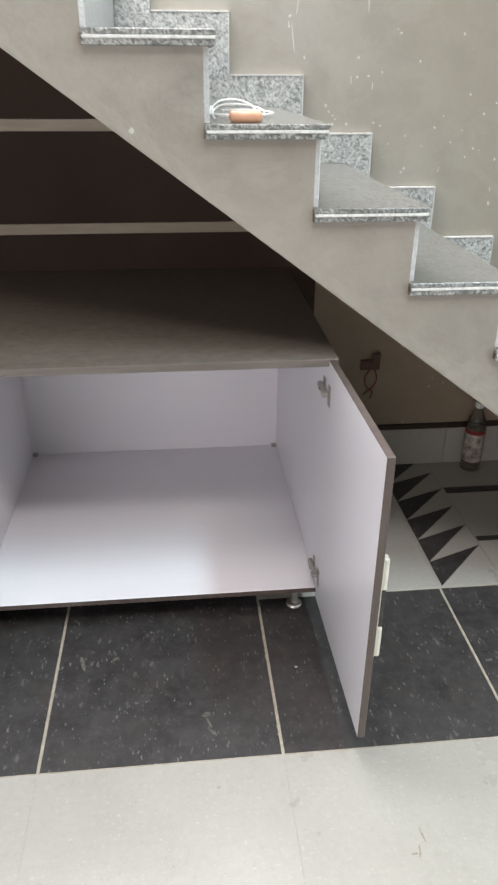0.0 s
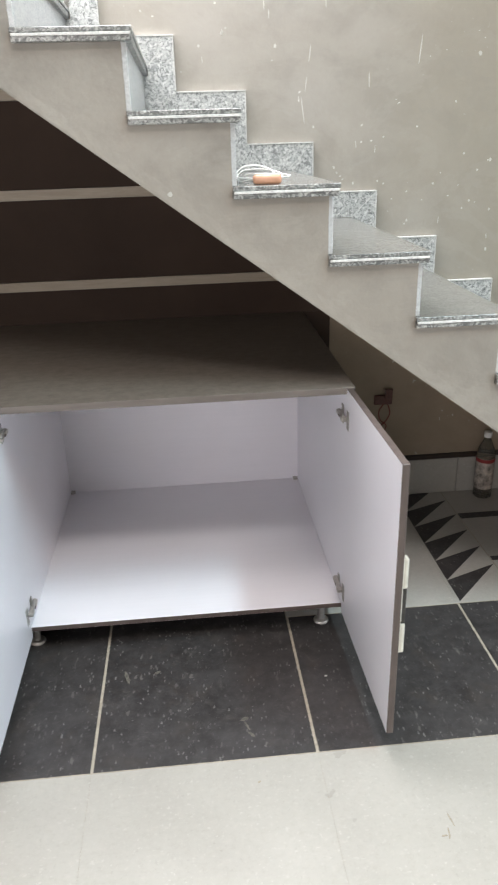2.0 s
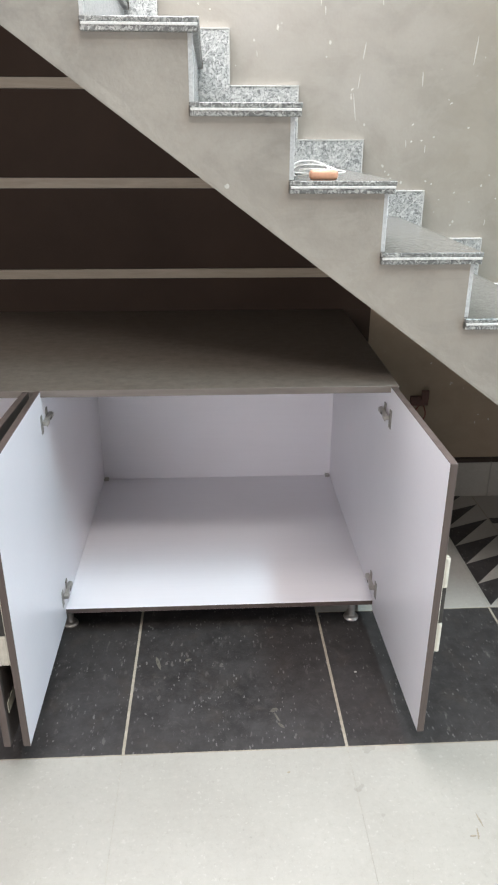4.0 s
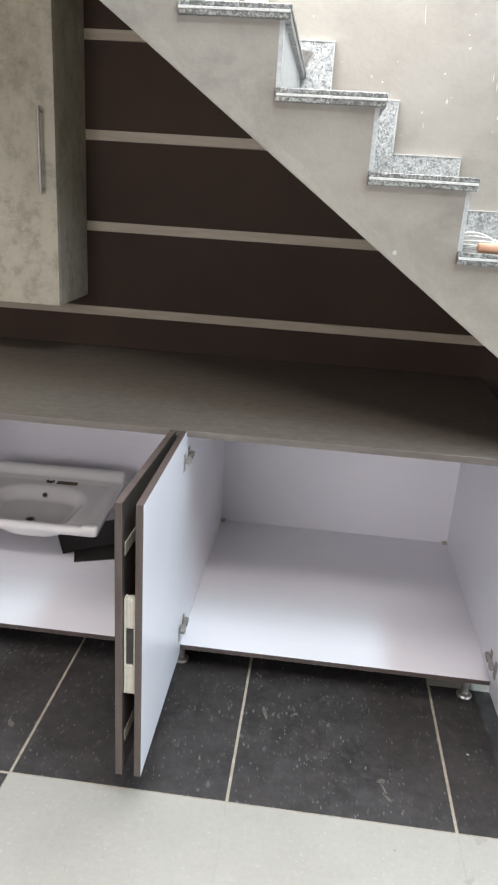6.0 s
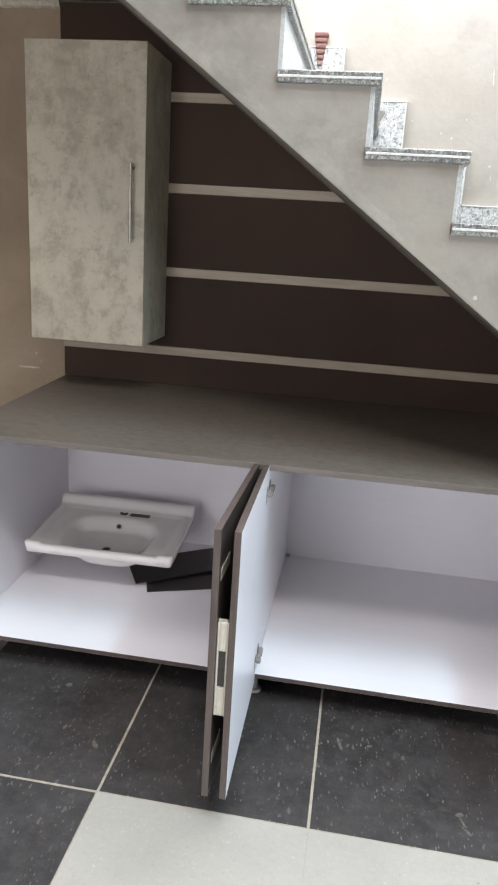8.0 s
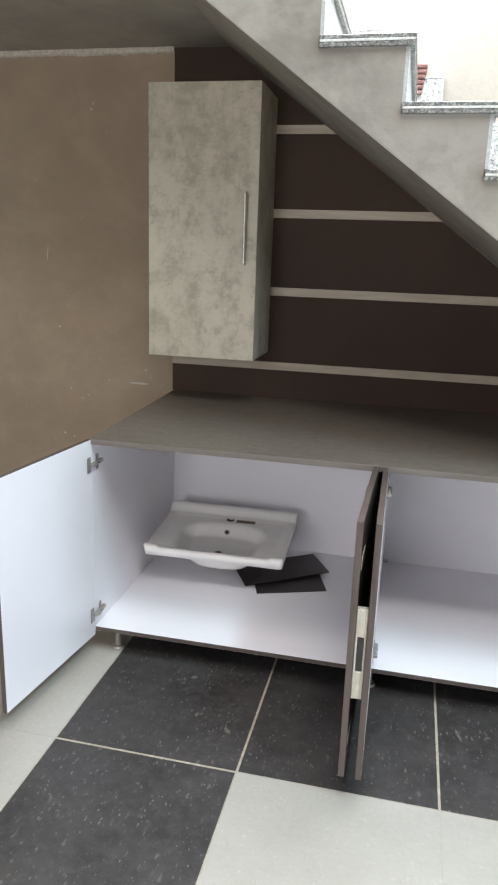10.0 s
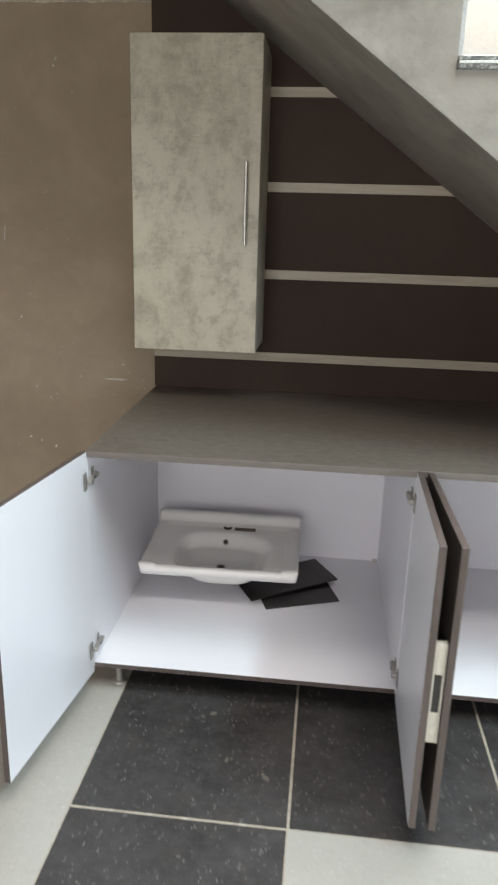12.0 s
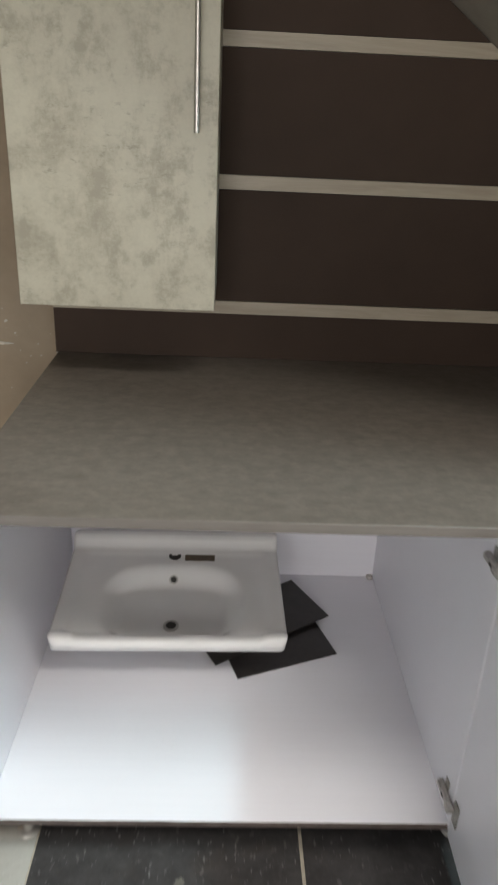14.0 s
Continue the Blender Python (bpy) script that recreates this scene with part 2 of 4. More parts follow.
def tile_light():
    m = Mat("cream_tile", 0.3)
    cloud = m.noise(3, 5, rough=0.65)
    base = m.ramp(cloud, [(0.3, (0.386, 0.367, 0.334)), (0.7, (0.450, 0.430, 0.394))])
    stain = m.ramp(m.noise(11, 5, rough=0.8, distort=1.0), [(0.66, 0.0), (0.78, 1.0)])
    base = m.mix(m.maths("MULTIPLY", stain, 0.35), base, (0.36, 0.30, 0.22))
    mottle = m.noise(55, 5, rough=0.8)
    base = m.mix(m.maths("MULTIPLY", m.ramp(mottle, [(0.30, 1.0), (0.48, 0.0)]), 0.38), base, (0.33, 0.30, 0.26))
    base = m.mix(m.maths("MULTIPLY", m.ramp(mottle, [(0.54, 0.0), (0.70, 1.0)]), 0.32), base, (0.53, 0.50, 0.45))
    speck = m.ramp(m.noise(85, 3, rough=0.6), [(0.60, 0.0), (0.68, 1.0)])
    rare = m.ramp(m.noise(9, 3), [(0.40, 0.2), (0.60, 1.0)])
    dark_speck = m.ramp(m.noise(70, 3, (1.3, 0.8, 1), rough=0.6), [(0.64, 0.0), (0.70, 1.0)])
    base = m.mix(m.maths("MULTIPLY", dark_speck, 0.22), base, (0.26, 0.235, 0.20))
    base = m.mix(m.maths("MULTIPLY", m.maths("MULTIPLY", speck, rare), 0.45), base, (0.60, 0.585, 0.55))
    base = m.mix(m.maths("MULTIPLY", m.piece(), 0.08), base, (0.5, 0.46, 0.38))
    return m.done(base, m.noise(25, 3), 0.0008, 0.15, m.ramp(cloud, [(0.3, 0.24), (0.7, 0.42)]))


def panel_brown():
    m = Mat("dark_brown_laminate", 0.6)
    weave = m.noise(260, 2, (1, 1, 1))
    cloud = m.noise(2.5, 4)
    base = m.ramp(cloud, [(0.3, (0.039, 0.0245, 0.0178)), (0.7, (0.060, 0.0385, 0.0288))])
    base = m.mix(m.maths("MULTIPLY", weave, 0.3), base, (0.075, 0.048, 0.036))
    m.p.inputs["Specular IOR Level"].default_value = 0.18
    return m.done(base, weave, 0.0004, 0.25)


def melamine():
    m = Mat("white_melamine", 0.34)
    cloud = m.noise(2.5, 3)
    smudge = m.ramp(m.noise(13, 5, rough=0.8), [(0.62, 0.0), (0.8, 1.0)])
    base = m.ramp(cloud, [(0.3, (0.845, 0.830, 0.876)), (0.7, (0.875, 0.860, 0.906))])
    base = m.mix(m.maths("MULTIPLY", smudge, 0.12), base, (0.55, 0.54, 0.53))
    grain = m.ramp(m.noise(2.4, 5, (1.2, 45.0, 45.0), rough=0.7), [(0.42, 1.0), (0.55, 0.0)])
    base = m.mix(m.maths("MULTIPLY", grain, 0.05), base, (0.66, 0.65, 0.70))
    return m.done(base, m.noise(300, 2), 0.0002, 0.1)


def brick_red():
    m = Mat("red_brick", 0.85)
    n = m.noise(45, 4)
    band = m.ramp(m.noise(30, 2, (0.2, 0.2, 2.4)), [(0.55, 0.0), (0.62, 1.0)])
    base = m.ramp(n, [(0.3, (0.13, 0.060, 0.050)), (0.7, (0.21, 0.105, 0.088))])
    base = m.mix(m.maths("MULTIPLY", band, 0.6), base, (0.24, 0.16, 0.135))
    return m.done(base, n, 0.003, 0.6)


def clear_plastic():
    m = Mat("clear_plastic", 0.12)
    m.p.inputs["Transmission Weight"].default_value = 0.85
    m.p.inputs["IOR"].default_value = 1.2
    return m.done((0.45, 0.42, 0.36))


PLASTER = plaster("cement_plaster", (0.318, 0.304, 0.275), (0.395, 0.380, 0.349), 0.8, (0.335, 0.30, 0.243), 0.55, (0.315, 0.285, 0.218))
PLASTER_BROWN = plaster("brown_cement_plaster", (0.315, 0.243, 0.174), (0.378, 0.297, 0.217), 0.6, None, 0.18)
PLASTER_STAIR = plaster("smooth_cement_stair_face", (0.312, 0.289, 0.257), (0.408, 0.382, 0.343), 0.0, (0.345, 0.306, 0.258), 0.75)
# Kept dark so that the unseen room walls bounce little light.
PLASTER_ROOM = plaster("room_bounce_plaster", (0.14, 0.123, 0.105), (0.17, 0.15, 0.128), 0.0)
LIP = plain("rough_pale_mortar", (0.50, 0.46, 0.40), 0.8, vary=0.25, scale=60, bump=0.5)
GRANITE = granite("speckled_granite", 0.2, 0.15, (0.42, 0.45, 0.44))
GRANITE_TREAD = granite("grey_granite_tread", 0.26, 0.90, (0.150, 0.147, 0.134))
# Risers paler than the other granite: sky reflection put into the colour.
GRANITE_RISER_LIT = granite("skylit_granite_riser", 0.18, 0.72, (0.60, 0.61, 0.62))
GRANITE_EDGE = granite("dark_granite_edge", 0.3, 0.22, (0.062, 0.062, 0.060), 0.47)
PALE_LINE = plain("pale_granite_line", (0.76, 0.76, 0.74), 0.4, 0.0, 0.18, 120)
MORTAR = plain("raw_grey_mortar", (0.19, 0.18, 0.16), 0.85, 0.0, 0.3, 60, 0.5)
JOINT = plain("pale_joint", (0.54, 0.54, 0.515), 0.6)
SLATE, CREAM = tile_dark(), tile_light()
GROUT = plain("cream_grout", (0.40, 0.355, 0.285), 0.8, vary=0.2, scale=50)
BROWN = panel_brown()
STRIP = laminate_wood("pale_grey_strip", (0.375, 0.315, 0.240), (0.515, 0.445, 0.355), 0)
WORKTOP = worktop_laminate()
DOOR_SKIN = laminate_wood("grey_brown_door_laminate", (0.055, 0.044, 0.039), (0.100, 0.083, 0.075), 2)
EDGE_BAND = laminate_wood("brown_edge_band", (0.082, 0.062, 0.055), (0.140, 0.108, 0.098), 2)
TOP_EDGE = laminate_wood("worktop_edge_band", (0.14, 0.118, 0.104), (0.21, 0.182, 0.163), 0)
CONCRETE = laminate_concrete("concrete_look_laminate")
WHITE = melamine()
STEEL = plain("brushed_steel", (0.52, 0.50, 0.465), 0.42, 1.0, 0.1, 90)
NICKEL = plain("nickel_hinge", (0.50, 0.475, 0.445), 0.3, 0.7, 0.15, 60)
HINGE_PLATE = plain("dull_hinge_plate", (0.36, 0.345, 0.32), 0.4, 0.6, 0.3, 120)
GRIP = plain("dark_grip_metal", (0.06, 0.058, 0.055), 0.4, 0.5, 0.2, 80)
HANDLE = plain("cream_wrapped_handle", (0.68, 0.66, 0.58), 0.4, 0.0, 0.08, 60)
CERAMIC = plain("white_glazed_ceramic", (0.86, 0.835, 0.815), 0.18, 0.0, 0.03, 6)
# Near-black colour that paints the shade inside holes and slots.
HOLE_SHADE = plain("hole_shade", (0.03, 0.026, 0.022), 0.6)
STICKER = plain("brown_paper_label", (0.12, 0.085, 0.055), 0.6, 0.0, 0.35, 120)
BLACK = plain("black_board", (0.020, 0.0165, 0.0155), 0.42, 0.0, 0.3, 40)
ORANGE = plain("orange_plastic", (0.70, 0.38, 0.25), 0.4, 0.0, 0.1, 40)
CORD = plain("white_cord", (0.78, 0.77, 0.74), 0.5)
RED_WIRE = plain("dark_red_wire", (0.20, 0.03, 0.02), 0.5)
BOX_BROWN = plain("dark_red_box", (0.11, 0.04, 0.03), 0.5, 0.0, 0.3)
SKIRT_DARK = plain("dark_brown_border", (0.035, 0.022, 0.016), 0.5, 0.0, 0.3)
BRICK = brick_red()
BOTTLE = clear_plastic()
LABEL = plain("printed_label", (0.36, 0.31, 0.27), 0.5, 0.0, 0.75, 38)
LABEL_RED = plain("red_label_band", (0.25, 0.02, 0.02), 0.5)
CREAM_BAR = plain("cream_bar_face", (0.60, 0.58, 0.48), 0.5)


# ---------------------------------------------------------------- mesh helpers
def part(name, bm, material, parent=None, label="", m=None, smooth=False):
    me = bpy.data.meshes.new(name)
    if smooth:
        for f in bm.faces:
            f.smooth = True
    bm.normal_update()
    bm.to_mesh(me)
    bm.free()
    for mt in material if isinstance(material, (list, tuple)) else (material,):
        me.materials.append(mt)
    ob = new(name, me)
    if parent is not None:
        ob.parent = parent
    if m is not None:
        ob.matrix_basis = m
    if label:
        ob["label"] = label
    return ob


def thing(name, label, category, at=(0, 0, 0), rz=0, group="", kind=""):
    ob = new(name)
    ob.empty_display_size = 0.05
    ob.matrix_basis = pose(*at, 0, 0, rz)
    return tagged(ob, label, category, group, kind)


def add_box(bm, x0, x1, y0, y1, z0, z1, bevel=0.0, seg=2):
    vs = [bm.verts.new((x, y, z)) for z in (z0, z1) for x, y in ((x0, y0), (x1, y0), (x1, y1), (x0, y1))]
    fs = [(3, 2, 1, 0), (4, 5, 6, 7), (0, 1, 5, 4), (1, 2, 6, 5), (2, 3, 7, 6), (3, 0, 4, 7)]
    faces = [bm.faces.new([vs[i] for i in f]) for f in fs]
    if bevel:
        edges = {e for f in faces for e in f.edges}
        bmesh.ops.bevel(bm, geom=list(edges), offset=bevel, segments=seg, affect="EDGES", profile=0.5)
    return bm


def box(x0, x1, y0, y1, z0, z1, bevel=0.0, seg=2):
    return add_box(bmesh.new(), x0, x1, y0, y1, z0, z1, bevel, seg)


def add_prism(bm, pts, axis, a, b):
    """A closed outline pts (2D) drawn out between a and b along an axis."""
    def put(p, d):
        return {"x": (d, p[0], p[1]), "y": (p[0], d, p[1]), "z": (p[0], p[1], d)}[axis]
    lo = [bm.verts.new(put(p, a)) for p in pts]
    hi = [bm.verts.new(put(p, b)) for p in pts]
    bm.faces.new(lo)
    bm.faces.new(hi[::-1])
    for k in range(len(pts)):
        n = (k + 1) % len(pts)
        bm.faces.new((lo[k], hi[k], hi[n], lo[n]))
    bmesh.ops.recalc_face_normals(bm, faces=bm.faces[:])
    return bm


def prism(pts, axis, a, b):
    return add_prism(bmesh.new(), pts, axis, a, b)


def add_lathe(bm, profile, n=20, m=None):
    """Turn a profile of (radius, height) about z."""
    rings = []
    for r, z in profile:
        ring = []
        for k in range(n):
            a = 2 * math.pi * k / n
            v = Vector((r * math.cos(a), r * math.sin(a), z))
            ring.append(bm.verts.new(m @ v if m else v))
        rings.append(ring)
    for lo, hi in zip(rings, rings[1:]):
        for k in range(n):
            bm.faces.new((lo[k], lo[(k + 1) % n], hi[(k + 1) % n], hi[k]))
    bm.faces.new(rings[0][::-1])
    bm.faces.new(rings[-1])
    return bm


def tube(points, radius, n=8):
    """A round cord along a smooth line through the points."""
    pts = [Vector(p) for p in points]
    fine = []
    for k in range(len(pts) - 1):
        p0, p1, p2, p3 = pts[max(k - 1, 0)], pts[k], pts[k + 1], pts[min(k + 2, len(pts) - 1)]
        for s in range(6):
            t = s / 6
            fine.append(0.5 * (2 * p1 + (p2 - p0) * t + (2 * p0 - 5 * p1 + 4 * p2 - p3) * t * t + (3 * p1 - p0 - 3 * p2 + p3) * t ** 3))
    fine.append(pts[-1])
    bm, rings = bmesh.new(), []
    for k, p in enumerate(fine):
        d = (fine[min(k + 1, len(fine) - 1)] - fine[max(k - 1, 0)]).normalized()
        side = d.cross(Vector((0.13, 0.21, 0.97))).normalized()
        up = side.cross(d)
        rings.append([bm.verts.new(p + radius * (math.cos(a) * side + math.sin(a) * up)) for a in (2 * math.pi * j / n for j in range(n))])
    for lo, hi in zip(rings, rings[1:]):
        for k in range(n):
            bm.faces.new((lo[k], lo[(k + 1) % n], hi[(k + 1) % n], hi[k]))
    bm.faces.new(rings[0][::-1])
    bm.faces.new(rings[-1])
    bmesh.ops.recalc_face_normals(bm, faces=bm.faces[:])
    return bm


def by_normal(bm, rules):
    """Give faces a material slot by the way that they face: rules of (direction, slot)."""
    bm.normal_update()
    for f in bm.faces:
        for d, slot in rules:
            if f.normal.dot(Vector(d)) > 0.9:
                f.material_index = slot
    return bm


# ---------------------------------------------------------------- room shell
floor = tagged(part("floor", box(ROOM_X0, ROOM_X1, ROOM_Y0, WALL_Y, -0.15, -0.0007), GROUT),
               "floor of cream tiles with a border of black slate tiles", "floor", kind="structure")
wall_north = tagged(part("wall_north", box(-1.697, ROOM_X1, WALL_Y, WALL_Y + 0.2, -0.15, ROOF_Z + 0.2), PLASTER),
                    "bare grey cement plaster wall with white paint flecks", "wall", kind="structure")
# One wall with wall_north, parted behind the panelling, in a browner colour.
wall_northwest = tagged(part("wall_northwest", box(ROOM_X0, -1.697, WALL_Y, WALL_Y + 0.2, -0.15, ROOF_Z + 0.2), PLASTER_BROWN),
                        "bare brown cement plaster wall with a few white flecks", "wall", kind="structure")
# Side and rear walls are unseen, added to bound the light.
tagged(part("wall_west", box(ROOM_X0 - 0.2, ROOM_X0, ROOM_Y0 - 0.2, WALL_Y + 0.2, -0.15, HALL_Z + 0.2), PLASTER_ROOM),
       "added unseen wall in plain warm plaster", "wall", kind="structure")
# Unseen east wall, with the opening for the side fill.
def added_east_wall():
    bm = bmesh.new()
    x0, x1, top = ROOM_X1 + 0.01, ROOM_X1 + 0.2, HALL_Z + 0.2
    a, b, c, d = FILL_EAST_DOOR
    add_box(bm, x0, x1, ROOM_Y0 - 0.2, a, -0.15, top)
    add_box(bm, x0, x1, a, b, d, top)
    add_box(bm, x0, x1, b, WALL_Y + 0.2, -0.15, top)
    return bm


tagged(part("wall_east", added_east_wall(), PLASTER_ROOM), "added unseen wall in plain warm plaster with a doorway", "wall", kind="structure")


# Unseen wall behind the walk, with the opening for the low fill.
def added_south_wall():
    bm = bmesh.new()
    y0, y1, top, left = ROOM_Y0 - 0.2, ROOM_Y0 - 0.01, HALL_Z + 0.2, ROOM_X0
    a, b, c, d = FILL_WINDOW
    add_box(bm, left, a, y0, y1, -0.15, top)
    add_box(bm, a, b, y0, y1, -0.15, c)
    add_box(bm, a, b, y0, y1, d, top)
    add_box(bm, b, ROOM_X1, y0, y1, -0.15, top)
    return bm


tagged(part("wall_south", added_south_wall(), PLASTER_ROOM),
       "added unseen wall in plain warm plaster", "wall", kind="structure")


SLAB_Y = 1.5


# Unseen ceiling, added to let light in only through its openings.
def ceiling_with_holes():
    bm = bmesh.new()
    b = WELL_HOLE
    z0, z1 = HALL_Z + 0.01, HALL_Z + 0.2
    split_x, split_y = 1.9, -2.0
    for x0, x1, y0, y1, hole in ((ROOM_X0, ROOM_X1, ROOM_Y0, split_y, SOUTH_HOLE), (ROOM_X0, split_x, split_y, SLAB_Y, HALL_HOLE),
                                 (split_x, ROOM_X1, split_y, SLAB_Y, SKY_HOLE)):
        add_box(bm, x0, x1, y0, hole[2], z0, z1)
        add_box(bm, x0, hole[0], hole[2], hole[3], z0, z1)
        add_box(bm, hole[1], x1, hole[2], hole[3], z0, z1)
        add_box(bm, x0, x1, hole[3], y1, z0, z1)
    z0, z1 = ROOF_Z + 0.01, ROOF_Z + 0.2
    add_box(bm, ROOM_X0, ROOM_X1, SLAB_Y, b[2], z0, HALL_Z + 0.2)
    add_box(bm, ROOM_X0, b[0], b[2], b[3], z0, z1)
    add_box(bm, b[1], ROOM_X1, b[2], b[3], z0, z1)
    add_box(bm, ROOM_X0, ROOM_X1, b[3], WALL_Y, z0, z1)
    return bm


tagged(part("ceiling", ceiling_with_holes(), PLASTER_ROOM), "added unseen plastered ceiling with openings to the sky", "ceiling", kind="structure")

# stair landing slab and the pale mortar lip where it meets the wall
SOFFIT_A, SOFFIT_B = 1.326, -0.731      # underside of the flight: z = A + B x
FACE_Y = 1.72
LAND_Z = 2.388
LAND_X = (LAND_Z - SOFFIT_A) / SOFFIT_B
tagged(part("landing_slab", box(ROOM_X0, LAND_X, FACE_Y, WALL_Y - 0.002, LAND_Z, LAND_Z + 0.13), PLASTER_STAIR),
       "grey plastered underside of the stair landing", "landing", kind="structure")


def lip_strip():
    bm = bmesh.new()
    rnd = random.Random(4)
    xs = np.linspace(ROOM_X0, -1.697, 70)
    rows = []
    for x in xs:
        d = 0.018 + rnd.uniform(-0.003, 0.003)
        h = 0.026 + rnd.uniform(-0.003, 0.003)
        rows.append([bm.verts.new((x, WALL_Y - 0.001, LAND_Z - h)), bm.verts.new((x, WALL_Y - d * 0.7, LAND_Z - h * 0.8)),
                     bm.verts.new((x, WALL_Y - d, LAND_Z - 0.001))])
    for a, b in zip(rows, rows[1:]):
        for k in range(2):
            bm.faces.new((a[k], b[k], b[k + 1], a[k + 1]))
    bmesh.ops.recalc_face_normals(bm, faces=bm.faces[:])
    return bm


tagged(part("trim", lip_strip(), LIP), "rough pale mortar lip between wall and landing", "trim", kind="structure")

# ---------------------------------------------------------------- staircase
GOING, RISE = 0.2507, 0.1805
SLAB, OVER = 0.031, 0.028


def tread_x(k):
    return 0.0747 + GOING * (k - 2)


def tread_z(k):
    return 1.4278 - RISE * (k - 2)


FIRST, LAST = -5, 9
stairs = thing("staircase", "grey cement staircase clad with speckled granite treads", "staircase", (tread_x(LAST), FACE_Y, 0))
base_m = Matrix.Translation((-tread_x(LAST), -FACE_Y, 0))


def stair_body():
    pts = []
    for k in range(FIRST, LAST + 1):
        top = tread_z(k) - SLAB
        pts += [(tread_x(k), top), (tread_x(k) + GOING, top)]
    end = tread_x(LAST) + GOING
    pts += [(end, 0.0), ((0.0 - SOFFIT_A) / SOFFIT_B, 0.0)]
    # the underside, a little uneven
    rnd = random.Random(11)
    x = (0.0 - SOFFIT_A) / SOFFIT_B
    while x - 0.12 > LAND_X:
        x -= 0.12
        pts.append((x, SOFFIT_A + SOFFIT_B * x + rnd.uniform(-0.003, 0.003)))
    pts += [(LAND_X, LAND_Z), (LAND_X, tread_z(FIRST) - SLAB), ]
    return pts


bm = prism(stair_body(), "y", FACE_Y, WALL_Y - 0.003)
part("body", bm, PLASTER_STAIR, stairs, "smooth grey cement side and sloping underside", base_m)

# rough ridge of plaster along the lower edge of the side face
bm = bmesh.new()
rnd = random.Random(5)
ridge = []
for k in range(90):
    x = LAND_X + 0.02 + k * (1.85 - LAND_X) / 90
    z = SOFFIT_A + SOFFIT_B * x
    d = 0.001 + rnd.uniform(0, 0.0015)
    w = 0.004 + rnd.uniform(0, 0.008)
    ridge.append([bm.verts.new((x, FACE_Y - 0.0005, z + w + 0.03)), bm.verts.new((x, FACE_Y - d, z + w * 0.6)),
                  bm.verts.new((x, FACE_Y - d * 0.8, z - 0.003)), bm.verts.new((x, FACE_Y + 0.012, z - 0.002 - d * 0.4))])
for a, b in zip(ridge, ridge[1:]):
    for j in range(3):
        bm.faces.new((a[j], b[j], b[j + 1], a[j + 1]))
bmesh.ops.recalc_face_normals(bm, faces=bm.faces[:])
part("plaster_edge", bm, PLASTER_STAIR, stairs, "", base_m)

for k in range(FIRST + 1, LAST + 1):
    x0, x1, zt = tread_x(k), tread_x(k) + GOING + OVER, tread_z(k)
    y0, y1 = FACE_Y - 0.015, WALL_Y - 0.022
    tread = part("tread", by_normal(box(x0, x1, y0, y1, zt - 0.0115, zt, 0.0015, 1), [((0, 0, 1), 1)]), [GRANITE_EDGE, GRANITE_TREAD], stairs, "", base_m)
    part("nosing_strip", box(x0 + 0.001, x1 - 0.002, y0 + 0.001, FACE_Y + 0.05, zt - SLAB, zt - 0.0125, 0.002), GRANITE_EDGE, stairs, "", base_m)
    part("pale_line", box(x0 + 0.003, x1 - 0.003, y0 - 0.0015, y0 + 0.004, zt - 0.0185, zt - 0.0120, 0.001), PALE_LINE, stairs, "", base_m)
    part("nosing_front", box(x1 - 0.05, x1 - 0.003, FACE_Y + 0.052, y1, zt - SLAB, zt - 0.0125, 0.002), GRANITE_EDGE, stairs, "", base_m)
    # riser below the nosing, down to the next tread
    xr = tread_x(k) + GOING
    if k < LAST:
        part("riser", box(xr - 0.001, xr + 0.012, FACE_Y + 0.002, y1, tread_z(k + 1) + 0.0005, zt - SLAB - 0.0005, 0.0015), GRANITE_RISER_LIT, stairs, "", base_m)

# granite skirting on the wall beside the steps: an upright and a level piece for each step
SK = 0.098
ys0, ys1 = WALL_Y - 0.020, WALL_Y - 0.001
